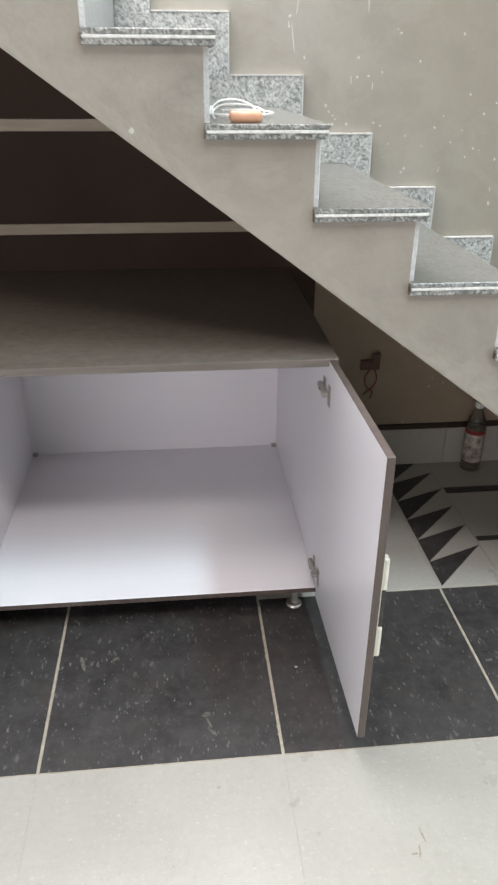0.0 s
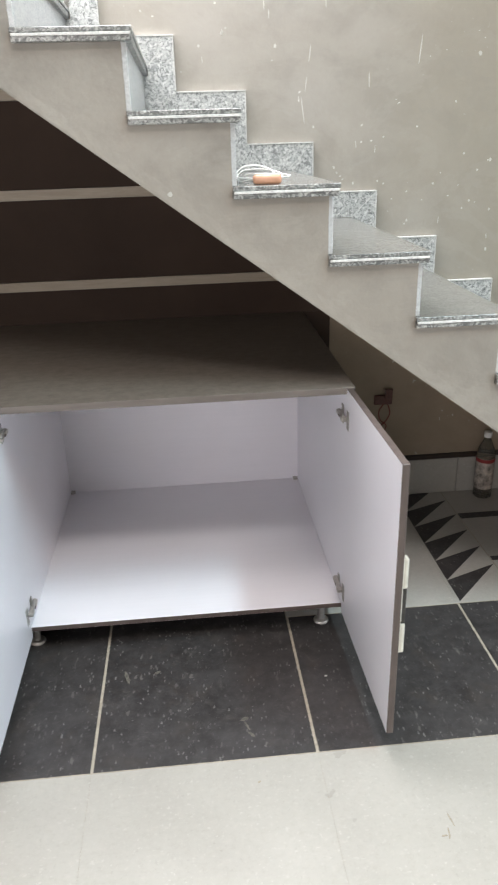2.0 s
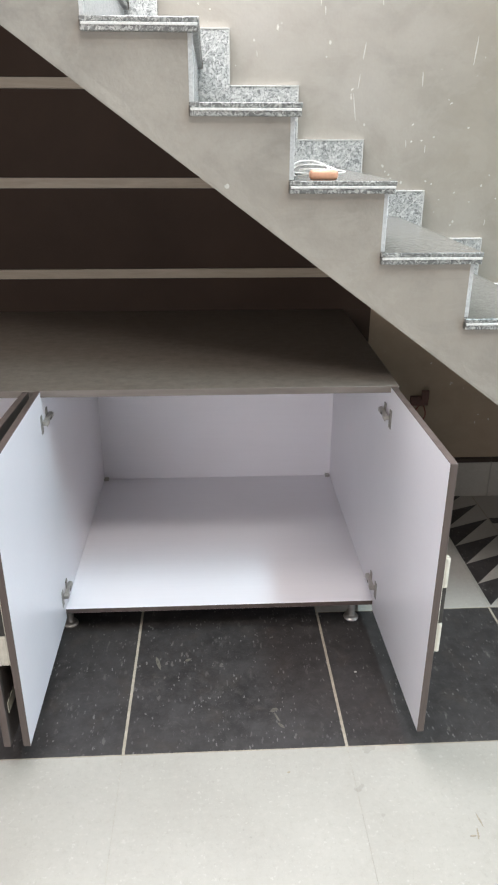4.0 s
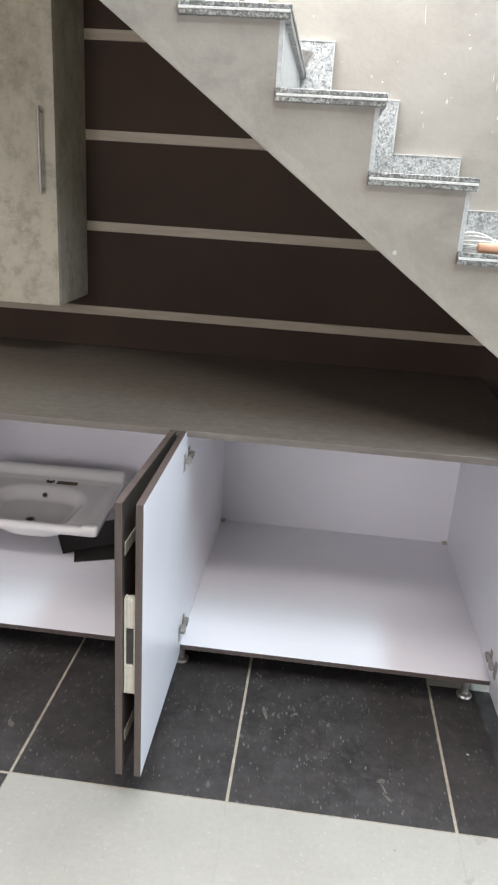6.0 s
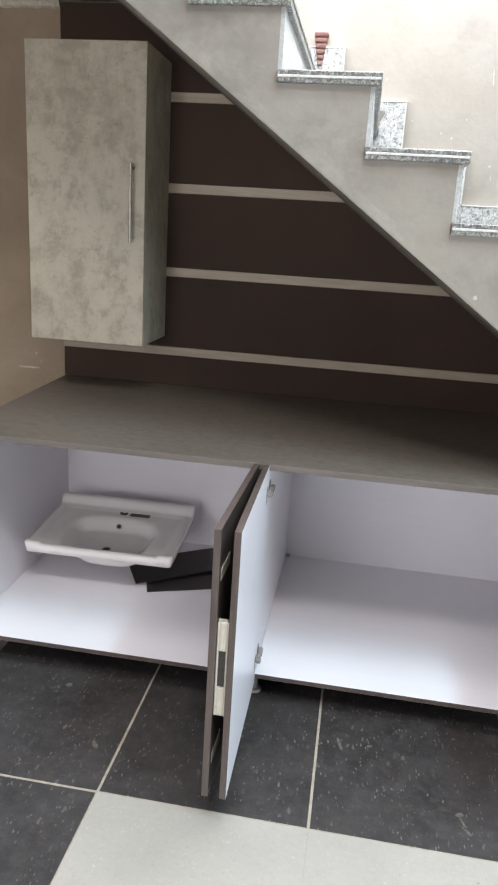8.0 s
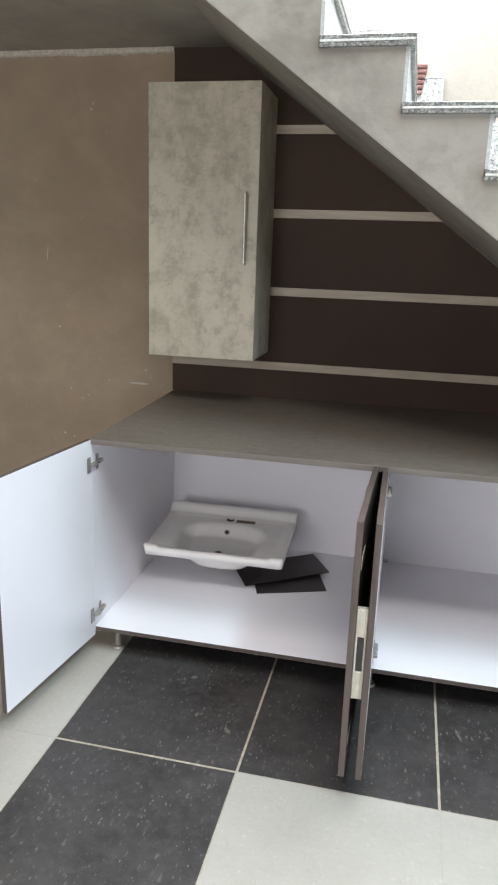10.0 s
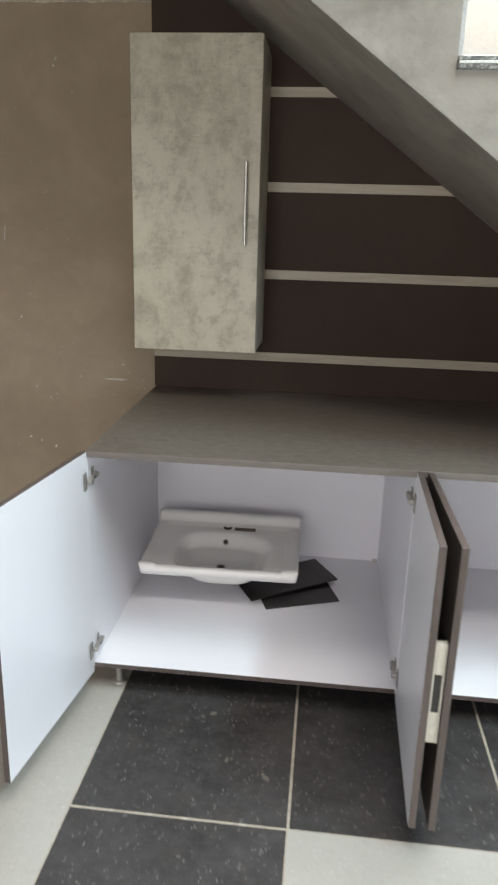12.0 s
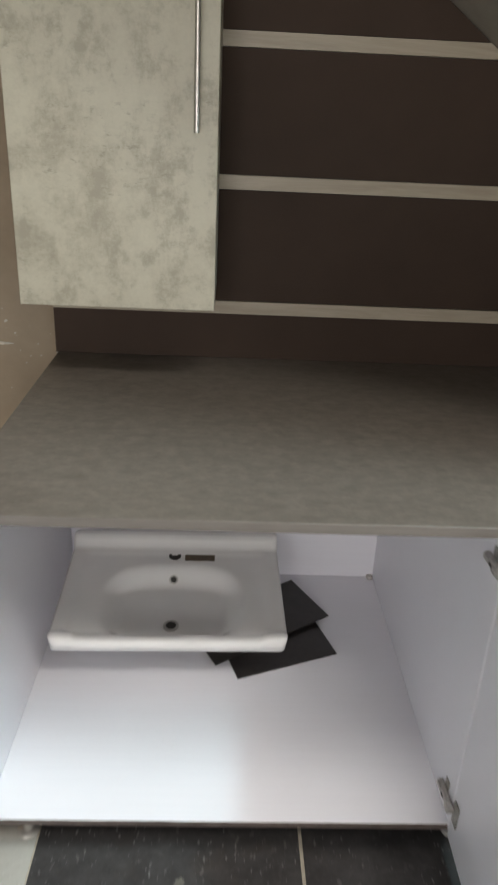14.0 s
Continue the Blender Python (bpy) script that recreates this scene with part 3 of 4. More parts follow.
for k in range(FIRST + 1, LAST):
    xn, zt = tread_x(k) + GOING + OVER, tread_z(k)
    lo, xr = tread_z(k + 1), xn - OVER + 0.0125
    up = [(xr, lo + 0.0015), (xn + SK, lo + SK + 0.0005), (xn + SK, zt + SK - 0.001), (xn + 0.0008, zt), (xn + 0.0008, zt - SLAB - 0.001), (xr, zt - SLAB - 0.001)]
    part("skirting_tile", by_normal(prism(up, "y", ys0, ys1), [((0, 0, 1), 1)]), [GRANITE, PALE_LINE], wall_north)
    xl = tread_x(k) + 0.0125
    level = [(xl, zt + 0.0005), (xn, zt + 0.0005), (xn + SK - 0.0012, zt + SK - 0.0005), (tread_x(k) + OVER + SK, zt + SK - 0.0005)]
    part("skirting_tile", by_normal(prism(level, "y", ys0 + 0.001, ys1), [((0, 0, 1), 1)]), [GRANITE, PALE_LINE], wall_north)
    # pale bevelled edges along the top and the open end
    part("edge_line", box(tread_x(k) + OVER + SK + 0.003, xn + SK - 0.0005, ys0 - 0.0008, ys0 + 0.002, zt + SK - 0.0050, zt + SK - 0.0012, 0.0006, 1), JOINT, wall_north)
    part("edge_line", box(xn + SK - 0.0042, xn + SK - 0.0006, ys0 - 0.0008, ys0 + 0.002, lo + SK + 0.003, zt + SK - 0.0055, 0.0006, 1), JOINT, wall_north)
    d = 0.0011
    for (xa, za), (xb, zb) in (((xn, zt), (xn + SK, zt + SK)), ((xr, lo), (xn + SK, lo + SK))):
        part("mitre_joint", prism([(xa - d, za + d), (xa + d, za), (xb, zb - d), (xb - d, zb - 0.0004)], "y", ys0 - 0.0003, ys0 + 0.0012), JOINT, wall_north)

# broken mitres: ribbed clay brick and raw mortar show through the granite
tip_x, tip_z = tread_x(-2) + GOING + OVER + 0.004, tread_z(-2) + 0.030
bm = bmesh.new()
for k in range(6):
    z, w = tip_z + 0.0195 * k, 0.011 + 0.0034 * k
    add_box(bm, tip_x - w, tip_x + w * 0.9, ys0 - 0.008, WALL_Y + 0.01, z, z + 0.0175, 0.005)
part("exposed_brick", bm, BRICK, wall_north, "ribbed red clay brick showing in the broken skirting")
part("broken_mitre", prism([(-0.421, 2.034), (-0.378, 2.026), (-0.396, 1.990), (-0.405, 1.946)], "y", ys0 - 0.0016, ys0 + 0.001), MORTAR, wall_north, "bare mortar where the granite corner has broken off")

# a thin browner sheet on the wall below the flight, cut along its underside
low_x, end_x = 0.527, 1.515
part("brown_sheet", prism([(low_x, 0.197), (end_x, 0.197), (end_x, SOFFIT_A + SOFFIT_B * end_x - 0.004), (low_x, SOFFIT_A + SOFFIT_B * low_x - 0.004)], "y", WALL_Y - 0.003, WALL_Y + 0.001), PLASTER_BROWN, wall_north, "brown plaster sheet on the wall below the stairs")

# dried white paint: streaks and flecks on the wall, one spot on the stair face
PAINT = plain("dried_white_paint", (0.54, 0.53, 0.49), 0.6, vary=0.1)
STREAKS = [(0.413, 1.634, 0.095), (0.425, 1.721, 0.048), (0.439, 1.821, 0.057), (0.661, 1.732, 0.057), (0.849, 1.821, 0.105), (0.122, 1.891, 0.015),
           (0.291, 1.946, 0.031), (0.496, 1.977, 0.038), (1.076, 1.809, 0.019), (1.152, 1.441, 0.015), (1.044, 1.467, 0.010), (0.929, 1.361, 0.010),
           (1.053, 1.264, 0.010), (1.166, 1.256, 0.010), (0.831, 1.226, 0.011), (0.534, 1.431, 0.010), (0.559, 1.373, 0.011), (0.610, 1.373, 0.011),
           (0.038, 1.851, 0.010), (0.312, 1.846, 0.015), (0.453, 1.576, 0.010), (1.168, 1.101, 0.015), (-2.338, 1.507, 0.075),
           (-2.276, 0.614, 0.012), (-2.226, 0.601, 0.011), (-2.159, 0.575, 0.016)]


SPLASHES = [(0.766, 1.662), (0.997, 1.65), (0.852, 1.567), (0.723, 1.534), (1.143, 1.44), (0.531, 1.434), (0.545, 1.412), (0.559, 1.399), (0.568, 1.388), (0.706, 1.377),
            (0.73, 1.367), (0.956, 1.399), (1.103, 1.405), (1.031, 1.351), (0.766, 1.309), (0.824, 1.335), (0.887, 1.301), (0.992, 1.313), (1.104, 1.285),
            (1.08, 1.292), (0.822, 1.213), (-0.071, 2.013), (0.168, 2.108), (0.102, 1.982), (0.177, 2.066), (-0.118, 1.945), (-0.159, 1.961),
            (-0.387, 2.145), (0.18, 2.172), (0.30, 1.80)]
DRIPS = [(0.692, 1.492, 0.03), (0.617, 1.511, 0.03), (0.96, 1.223, 0.026), (1.165, 1.152, 0.022), (0.007, 2.16, 0.066), (0.274, 1.975, 0.036), (0.123, 1.892, 0.023), (0.048, 1.808, 0.023)]


def blob(w, h, rnd, n=11):
    """A thin uneven patch of paint in the xz plane."""
    bm = bmesh.new()
    pts = [(w * math.cos(2 * math.pi * k / n) * rnd.uniform(0.6, 1.15), h * math.sin(2 * math.pi * k / n) * rnd.uniform(0.75, 1.1)) for k in range(n)]
    return add_prism(bm, pts, "y", -0.0012, 0.0)


rnd = random.Random(21)
for x, z in SPLASHES:
    size = rnd.uniform(0.0024, 0.0048)
    part("paint_fleck", blob(size, size * rnd.uniform(0.6, 1.2), rnd, 8), PAINT, wall_north, "", pose(x, WALL_Y - 0.0002, z, 0, rnd.uniform(-60, 60), 0))
for x, z, l in STREAKS + DRIPS:
    part("paint_fleck", blob(0.0012 + 0.010 * l if l > 0.02 else 0.30 * l + 0.001, l / 2, rnd), PAINT, wall_north if x > -1.7 else wall_northwest, "", pose(x, WALL_Y - 0.0002, z, 0, rnd.uniform(-8, 8), 0))
part("paint_fleck", blob(0.05, 0.006, rnd), LIP, wall_northwest, "pale smear", pose(-1.872, WALL_Y - 0.0002, 0.899))
part("paint_fleck", blob(0.006, 0.007, rnd), PAINT, stairs, "white paint spot", base_m @ pose(-0.085, FACE_Y - 0.0002, 1.414))

# ---------------------------------------------------------------- wall panelling behind the worktop
panelling = thing("wall_panelling", "dark brown laminate wall panelling with pale grey strips", "wall panel", (-1.70, WALL_Y, 0.0), kind="structure")
pan_m = Matrix.Translation((1.70, -WALL_Y, 0))
BANDS = [1.032, 1.371, 1.709, 2.053]
PAN_X0, PAN_X1, PAN_Y = -1.695, 0.525, WALL_Y - 0.012


def under_stairs(z0, z1):
    """Outline of a panel between two heights, cut along the underside of the flight."""
    pts = [(PAN_X0, z0)]
    xa = min(PAN_X1, (z0 - SOFFIT_A) / SOFFIT_B - 0.004)
    xb = min(PAN_X1, (z1 - SOFFIT_A) / SOFFIT_B - 0.004)
    pts.append((xa, z0))
    if xa > xb and xa == PAN_X1:
        zc = SOFFIT_A + SOFFIT_B * (PAN_X1 + 0.004)
        if zc > z0:
            pts.append((PAN_X1, min(zc, z1)))
    pts += [(xb, z1), (PAN_X0, z1)]
    return pts


edges = [0.8815] + BANDS + [LAND_Z - 0.002 + 0.017]
for k in range(len(edges) - 1):
    z0 = edges[k] + (0.0188 if k else 0)
    z1 = edges[k + 1] - 0.0188
    part("panel", prism(under_stairs(z0 + 0.0008, z1 - 0.0008), "y", PAN_Y, WALL_Y - 0.001), BROWN, panelling, "", pan_m)
part("panel", box(0.4145, PAN_X1, PAN_Y, WALL_Y - 0.001, 0.200, 0.8815), BROWN, panelling, "", pan_m)
for z in BANDS:
    part("strip", prism(under_stairs(z - 0.0180, z + 0.0180), "y", PAN_Y - 0.003, WALL_Y - 0.001), STRIP, panelling, "pale grey wood-look strip", pan_m)


# ---------------------------------------------------------------- base cabinets
def hinge(parent, m, side):
    """Concealed hinge: plate and arm, with the cup on the door. side: +1 arm points to +x."""
    s = side

    def slab(bm, x0, x1, y0, y1, z0, z1, b):
        add_box(bm, min(s * x0, s * x1), max(s * x0, s * x1), y0, y1, z0, z1, b)

    bm = bmesh.new()
    slab(bm, -0.004, 0.008, -0.010, 0.058, -0.008, 0.008, 0.003)      # arm
    slab(bm, 0.0075, 0.0105, 0.030, 0.056, -0.0055, 0.0055, 0.001)     # clip
    slab(bm, -0.0055, 0.012, -0.026, -0.004, -0.0065, 0.0065, 0.003)   # knuckle
    h = part("hinge", bm, NICKEL, parent, "nickel concealed hinge", m)
    for name, box6, y in (("mounting_plate", (-0.0062, -0.0030, 0.022, 0.044), 0.033), ("cup_flange", (-0.0068, -0.0050, -0.046, -0.020), -0.033)):
        bm = bmesh.new()
        slab(bm, *box6, -0.029, 0.029, 0.002)
        for z in (0.021, -0.021):
            add_lathe(bm, [(0.0045, -0.001), (0.0045, 0.001), (0.002, 0.0016)], 8, pose(s * (box6[1] - 0.0006), y, z, 0, s * 90, 0))
        part(name, bm, HINGE_PLATE, h, "dull steel plate with two screws")
    bm = bmesh.new()
    slab(bm, 0.0095, 0.0108, 0.012, 0.024, -0.003, 0.003, 0.0004)
    part("slot", bm, HOLE_SHADE, h, "dark block for the shade in the adjusting slot")
    return h


def leg(parent, x, y):
    bm = add_lathe(bmesh.new(), [(0.025, 0.0), (0.026, 0.004), (0.023, 0.009), (0.013, 0.013), (0.012, 0.02), (0.012, 0.078), (0.020, 0.082), (0.020, 0.0925)], 18)
    return part("leg", bm, NICKEL, parent, "steel adjustable leg", Matrix.Translation((x, y, 0)), smooth=False)


DOOR_T, DOOR_Z0, DOOR_Z1 = 0.018, 0.078, 0.863
BODY_Y0, BODY_Y1 = 1.733, 2.672
FLOOR_RISE = 0.011
FLOOR_Z = 0.113


def door(parent, origin, x, y, turn, width, inner, cream_bars=()):
    """A door hinged at (x, y), open and running towards -y. turn: degrees off square. inner: +1 if its white face looks to +x."""
    h = DOOR_T / 2
    bm = box(-h, h, -width, 0, DOOR_Z0, DOOR_Z1, 0.0012, 1)
    by_normal(bm, [((inner, 0, 0), 1), ((-inner, 0, 0), 2)])
    d = part("door", bm, [EDGE_BAND, WHITE, DOOR_SKIN], parent, "open door, white inside with brown edge banding", pose(x - origin[0], y - origin[1], 0, 0, 0, turn))
    bm = bmesh.new()
    s = -inner

    def slab(x0, x1, y0, y1, z0, z1, b):
        add_box(bm, min(s * x0, s * x1), max(s * x0, s * x1), y0, y1, z0, z1, b)

    ya, yb = -width + 0.012, -width + 0.034
    slab(h + 0.0005, h + 0.0065, ya, yb, 0.330, 0.608, 0.0025)          # spine
    slab(h + 0.0055, h + 0.0180, ya, yb, 0.330, 0.418, 0.0045)          # lower grip
    slab(h + 0.0055, h + 0.0180, ya, yb, 0.522, 0.608, 0.0045)          # upper grip
    pull = part("handle", bm, HANDLE, d, "cream plastic pull handle with a notch")
    bm = bmesh.new()
    slab(h + 0.0068, h + 0.0160, ya + 0.002, yb - 0.002, 0.4195, 0.5205, 0.0006)
    part("grip_inset", bm, GRIP, pull, "dark grey metal inset")
    # flat cream strips across the outer face, near the free edge
    for z in cream_bars:
        part("cream_bar", box(min(s * h, s * (h + 0.0022)) + s * 0.0004, max(s * h, s * (h + 0.0022)), -width + 0.02, -width + 0.12, z - 0.017, z + 0.017, 0.0006), CREAM_BAR, d, "flat cream strip")
    return d


def base_cabinet(x0, x1, label, legs):
    """Open-fronted carcass between two outer side faces, on four legs."""
    o = (x0, BODY_Y0, 0)
    c = thing("base_cabinet", label, "cabinet", o, group="base cabinets under the stairs")
    m = Matrix.Translation((-o[0], -o[1], 0))
    t = 0.018
    for a, inward in ((x0, 1), (x1 - t, -1)):
        part("side_panel", by_normal(box(a, a + t, BODY_Y0, BODY_Y1, 0.095, 0.844, 0.001, 1), [((0, 0, 1), 1)]), [WHITE, EDGE_BAND], c, "", m)
    bm = box(x0 + t, x1 - t, BODY_Y0 - 0.001, BODY_Y1, 0.095, FLOOR_Z, 0.001, 1)
    for v in bm.verts:
        v.co.z += FLOOR_RISE * (v.co.y - BODY_Y0) / (BODY_Y1 - BODY_Y0)
    part("floor_board", by_normal(bm, [((0, -1, 0), 1), ((0, 0, -1), 1)]), [WHITE, EDGE_BAND], c, "white floor board with brown front edge", m)
    part("back_panel", box(x0 + 0.002, x1 - 0.002, BODY_Y1 + 0.0005, BODY_Y1 + 0.0035, 0.095, 0.844), WHITE, c, "", m)
    part("top_rail", box(x0 + t, x1 - t, BODY_Y0 + 0.035, BODY_Y0 + 0.115, 0.8345, 0.8438, 0.001, 1), WHITE, c, "", m)
    for lx, ly in legs:
        leg(c, lx - o[0], ly - o[1])
        leg(c, lx - o[0], BODY_Y1 - 0.08 - o[1])
    # cam covers in the far corners of the floor board
    for lx in (x0 + t + 0.012, x1 - t - 0.012):
        part("bracket", box(lx - 0.010, lx + 0.010, BODY_Y1 - 0.022, BODY_Y1 - 0.001, FLOOR_Z + FLOOR_RISE + 0.0002, FLOOR_Z + FLOOR_RISE + 0.010, 0.002), NICKEL, c, "small metal corner bracket", m)
    return c, o


U1X0, U1X1, U2X0, U2X1 = -1.703, -0.657, -0.642, 0.407
cab1, o1 = base_cabinet(U1X0, U1X1, "white melamine base cabinet, doors open, basin stored inside", ((-1.618, 1.795), (-0.676, 1.990)))
cab2, o2 = base_cabinet(U2X0, U2X1, "empty white melamine base cabinet with both doors open", ((-0.630, 1.805), (0.333, 1.795)))
HX = 1.7322
door(cab1, o1, -1.694, HX, -6.4, 0.5375, 1)
door(cab1, o1, -0.664, HX, -1.4, 0.5375, -1, cream_bars=(0.735, 0.190))
door(cab2, o2, -0.632, HX, 0.5, 0.5375, 1)
door(cab2, o2, 0.397, HX, 0.75, 0.5375, -1)
for c, o, xs in ((cab1, o1, ((U1X0 + 0.0245, 1), (U1X1 - 0.0245, -1))), (cab2, o2, ((U2X0 + 0.0245, 1), (U2X1 - 0.0245, -1)))):
    for x, s in xs:
        for z in (0.770, 0.170):
            hinge(c, pose(x - o[0], 1.741 - o[1], z), s)

TOP_X0, TOP_X1, TOP_Y0, TOP_Y1, TOP_Z, TOP_RISE = -1.690, 0.412, 1.7285, WALL_Y - 0.0015, 0.8655, 0.016


def rising(bm):
    """Lift a level slab so that it climbs a little towards the wall."""
    for v in bm.verts:
        v.co.z += TOP_RISE * (v.co.y - TOP_Y0) / (TOP_Y1 - TOP_Y0)
    return bm


worktop = thing("worktop", "grey wood-look laminate worktop running under the stairs", "worktop", (TOP_X0, TOP_Y0, TOP_Z - 0.0205))
tm = Matrix.Translation((-TOP_X0, -TOP_Y0, 0.0205 - TOP_Z))
part("slab", rising(box(TOP_X0, TOP_X1, TOP_Y0 + 0.0015, TOP_Y1, TOP_Z - 0.0205, TOP_Z, 0.0012, 1)), WORKTOP, worktop, "", tm)
part("edge_band", box(TOP_X0, TOP_X1, TOP_Y0, TOP_Y0 + 0.0012, TOP_Z - 0.0202, TOP_Z - 0.0005), TOP_EDGE, worktop, "brown front edge band", tm)
part("edge_band", rising(box(TOP_X1 + 0.0002, TOP_X1 + 0.0012, TOP_Y0 + 0.002, TOP_Y1 - 0.0005, TOP_Z - 0.0202, TOP_Z - 0.0005)), TOP_EDGE, worktop, "brown end edge band", tm)

# ---------------------------------------------------------------- wall cabinet
WC = (-1.692, -1.230, 2.338, PAN_Y - 0.0035, 1.095, 2.175)
wc = thing("wall_cabinet", "tall closed wall cabinet in concrete-look laminate", "cabinet", (WC[0], WC[3], WC[4]))
wm = Matrix.Translation((-WC[0], -WC[3], -WC[4]))
part("body", box(WC[0] + 0.001, WC[1], WC[2] + 0.020, WC[3], WC[4] + 0.001, WC[5], 0.001, 1), CONCRETE, wc, "", wm)
wdoor = part("door", by_normal(box(WC[0], WC[1], WC[2], WC[2] + 0.018, WC[4], WC[5], 0.0015, 1), [((-1, 0, 0), 1), ((0, 0, -1), 1)]), [CONCRETE, DOOR_SKIN], wc, "concrete-look laminate door", wm)
bm = bmesh.new()
hx, hy = -1.276, WC[2] - 0.030
add_lathe(bm, [(0.0058, 1.488), (0.0062, 1.490), (0.0062, 1.768), (0.0058, 1.770)], 14, Matrix.Translation((hx, hy, 0)))
for z in (1.505, 1.753):
    add_lathe(bm, [(0.005, -0.001), (0.005, 0.0295)], 10, pose(hx, hy, z, -90, 0, 0))
part("handle", bm, STEEL, wdoor, "steel bar handle")


# ---------------------------------------------------------------- basin in the cabinet
def basin_mesh():
    W, D, nu, nv = 0.303, 0.222, 72, 54
    bm = bmesh.new()

    def soft(t):
        t = max(0.0, min(1.0, t))
        return t * t * (3 - 2 * t)

    def bowl(u, v, ru, rv, cv):
        r = (abs(u / ru) ** 3.2 + abs((v - cv) / rv) ** 3.2) ** (1 / 3.2)
        return r

    def top(u, v):
        half = 0.212 - 0.03 * max(0.0, (0.10 - v) / 0.30) ** 2     # the bowl narrows towards the front
        z = -0.047 * soft((half - abs(u)) / 0.075) * soft((0.104 - 0.10 * (u / 0.2) ** 4 - v) / 0.060) * soft((v + 0.200) / 0.055)
        z += 0.034 * soft((v - 0.165) / 0.028)                     # upstand at the back
        z += -0.006 * soft((0.27 - abs(u)) / 0.02) * soft((0.16 - v) / 0.02) * soft((v + 0.205) / 0.02)
        z += 0.009 * soft((abs(u) - 0.235) / 0.012) * soft((-0.185 - v) / 0.012)
        edge = max(abs(u) - (W - 0.009), abs(v) - (D - 0.009), 0.0)
        return z - 0.005 * (edge / 0.009) ** 2

    def under(u, v):
        r = bowl(u, v, 0.225, 0.155, -0.040)
        return -0.036 - 0.088 * soft((1.0 - r) / 0.55)

    tops, lows = [], []
    for j in range(nv + 1):
        ta, la = [], []
        for i in range(nu + 1):
            u = -W + 2 * W * i / nu
            v = -D + 2 * D * j / nv
            # round the corners of the outline
            cu, cv = abs(u) - (W - 0.016), abs(v) - (D - 0.016)
            uu, vv = u, v
            if cu > 0 and cv > 0:
                k = max(cu, cv) / max(1e-6, math.hypot(cu, cv))
                uu, vv = math.copysign(W - 0.016 + cu * k, u), math.copysign(D - 0.016 + cv * k, v)
            ta.append(bm.verts.new((uu, vv, top(u, v))))
            la.append(bm.verts.new((uu * 0.985, vv * 0.985, under(u, v))))
        tops.append(ta)
        lows.append(la)
    for j in range(nv):
        for i in range(nu):
            bm.faces.new((tops[j][i], tops[j][i + 1], tops[j + 1][i + 1], tops[j + 1][i]))
            bm.faces.new((lows[j][i], lows[j + 1][i], lows[j + 1][i + 1], lows[j][i + 1]))
    ring = [(0, i) for i in range(nu)] + [(j, nu) for j in range(nv)] + [(nv, i) for i in range(nu, 0, -1)] + [(j, 0) for j in range(nv, 0, -1)]
    for k in range(len(ring)):
        a, b = ring[k], ring[(k + 1) % len(ring)]
        bm.faces.new((tops[a[0]][a[1]], lows[a[0]][a[1]], lows[b[0]][b[1]], tops[b[0]][b[1]]))
    return bm, top


basin = thing("wash_basin", "white ceramic wash basin lying inside the open cabinet", "wash basin", (-1.325, 2.300, 0.330))
basin.matrix_basis = pose(-1.325, 2.300, 0.330, 3.9, 0, 1.2)
bm, top_of = basin_mesh()
part("bowl", bm, CERAMIC, basin, "", None, smooth=True)
part("rear_foot", box(-0.20, 0.20, 0.192, 0.216, -0.2205, -0.030, 0.004), CERAMIC, basin)
part("drain_collar", add_lathe(bmesh.new(), [(0.026, -0.150), (0.028, -0.146), (0.030, -0.122)], 20, Matrix.Translation((0, -0.045, 0))), CERAMIC, basin)


def disc(r, th):
    return add_lathe(bmesh.new(), [(r, 0), (r, th), (r * 0.62, th), (r * 0.6, th * 0.4)], 20)


# Basin holes are solid dark discs, their inner shade painted on.
part("tap_hole", disc(0.018, 0.002), HOLE_SHADE, basin, "dark disc for the shade in the tap hole", Matrix.Translation((-0.002, 0.140, top_of(0, 0.14) + 0.0003)))
part("overflow", disc(0.013, 0.004), NICKEL, basin, "round overflow hole with metal ring", pose(-0.002, 0.068, top_of(0, 0.068) + 0.001, 48, 0, 0))
part("overflow_hole", add_lathe(bmesh.new(), [(0.0085, 0), (0.0085, 0.0048)], 16), HOLE_SHADE, basin, "", pose(-0.002, 0.068, top_of(0, 0.068) + 0.001, 48, 0, 0))
part("drain", disc(0.021, 0.003), NICKEL, basin, "metal drain ring", Matrix.Translation((0.0, -0.108, top_of(0, -0.108) + 0.0005)))
part("drain_hole", add_lathe(bmesh.new(), [(0.014, 0), (0.014, 0.0036)], 16), HOLE_SHADE, basin, "", Matrix.Translation((0.0, -0.108, top_of(0, -0.108) + 0.0005)))
part("sticker", box(0.028, 0.116, 0.118, 0.150, 0, 0.0012, 0.0004, 1), STICKER, basin, "brown paper label", Matrix.Translation((0, 0, top_of(0.07, 0.134) + 0.0006)))


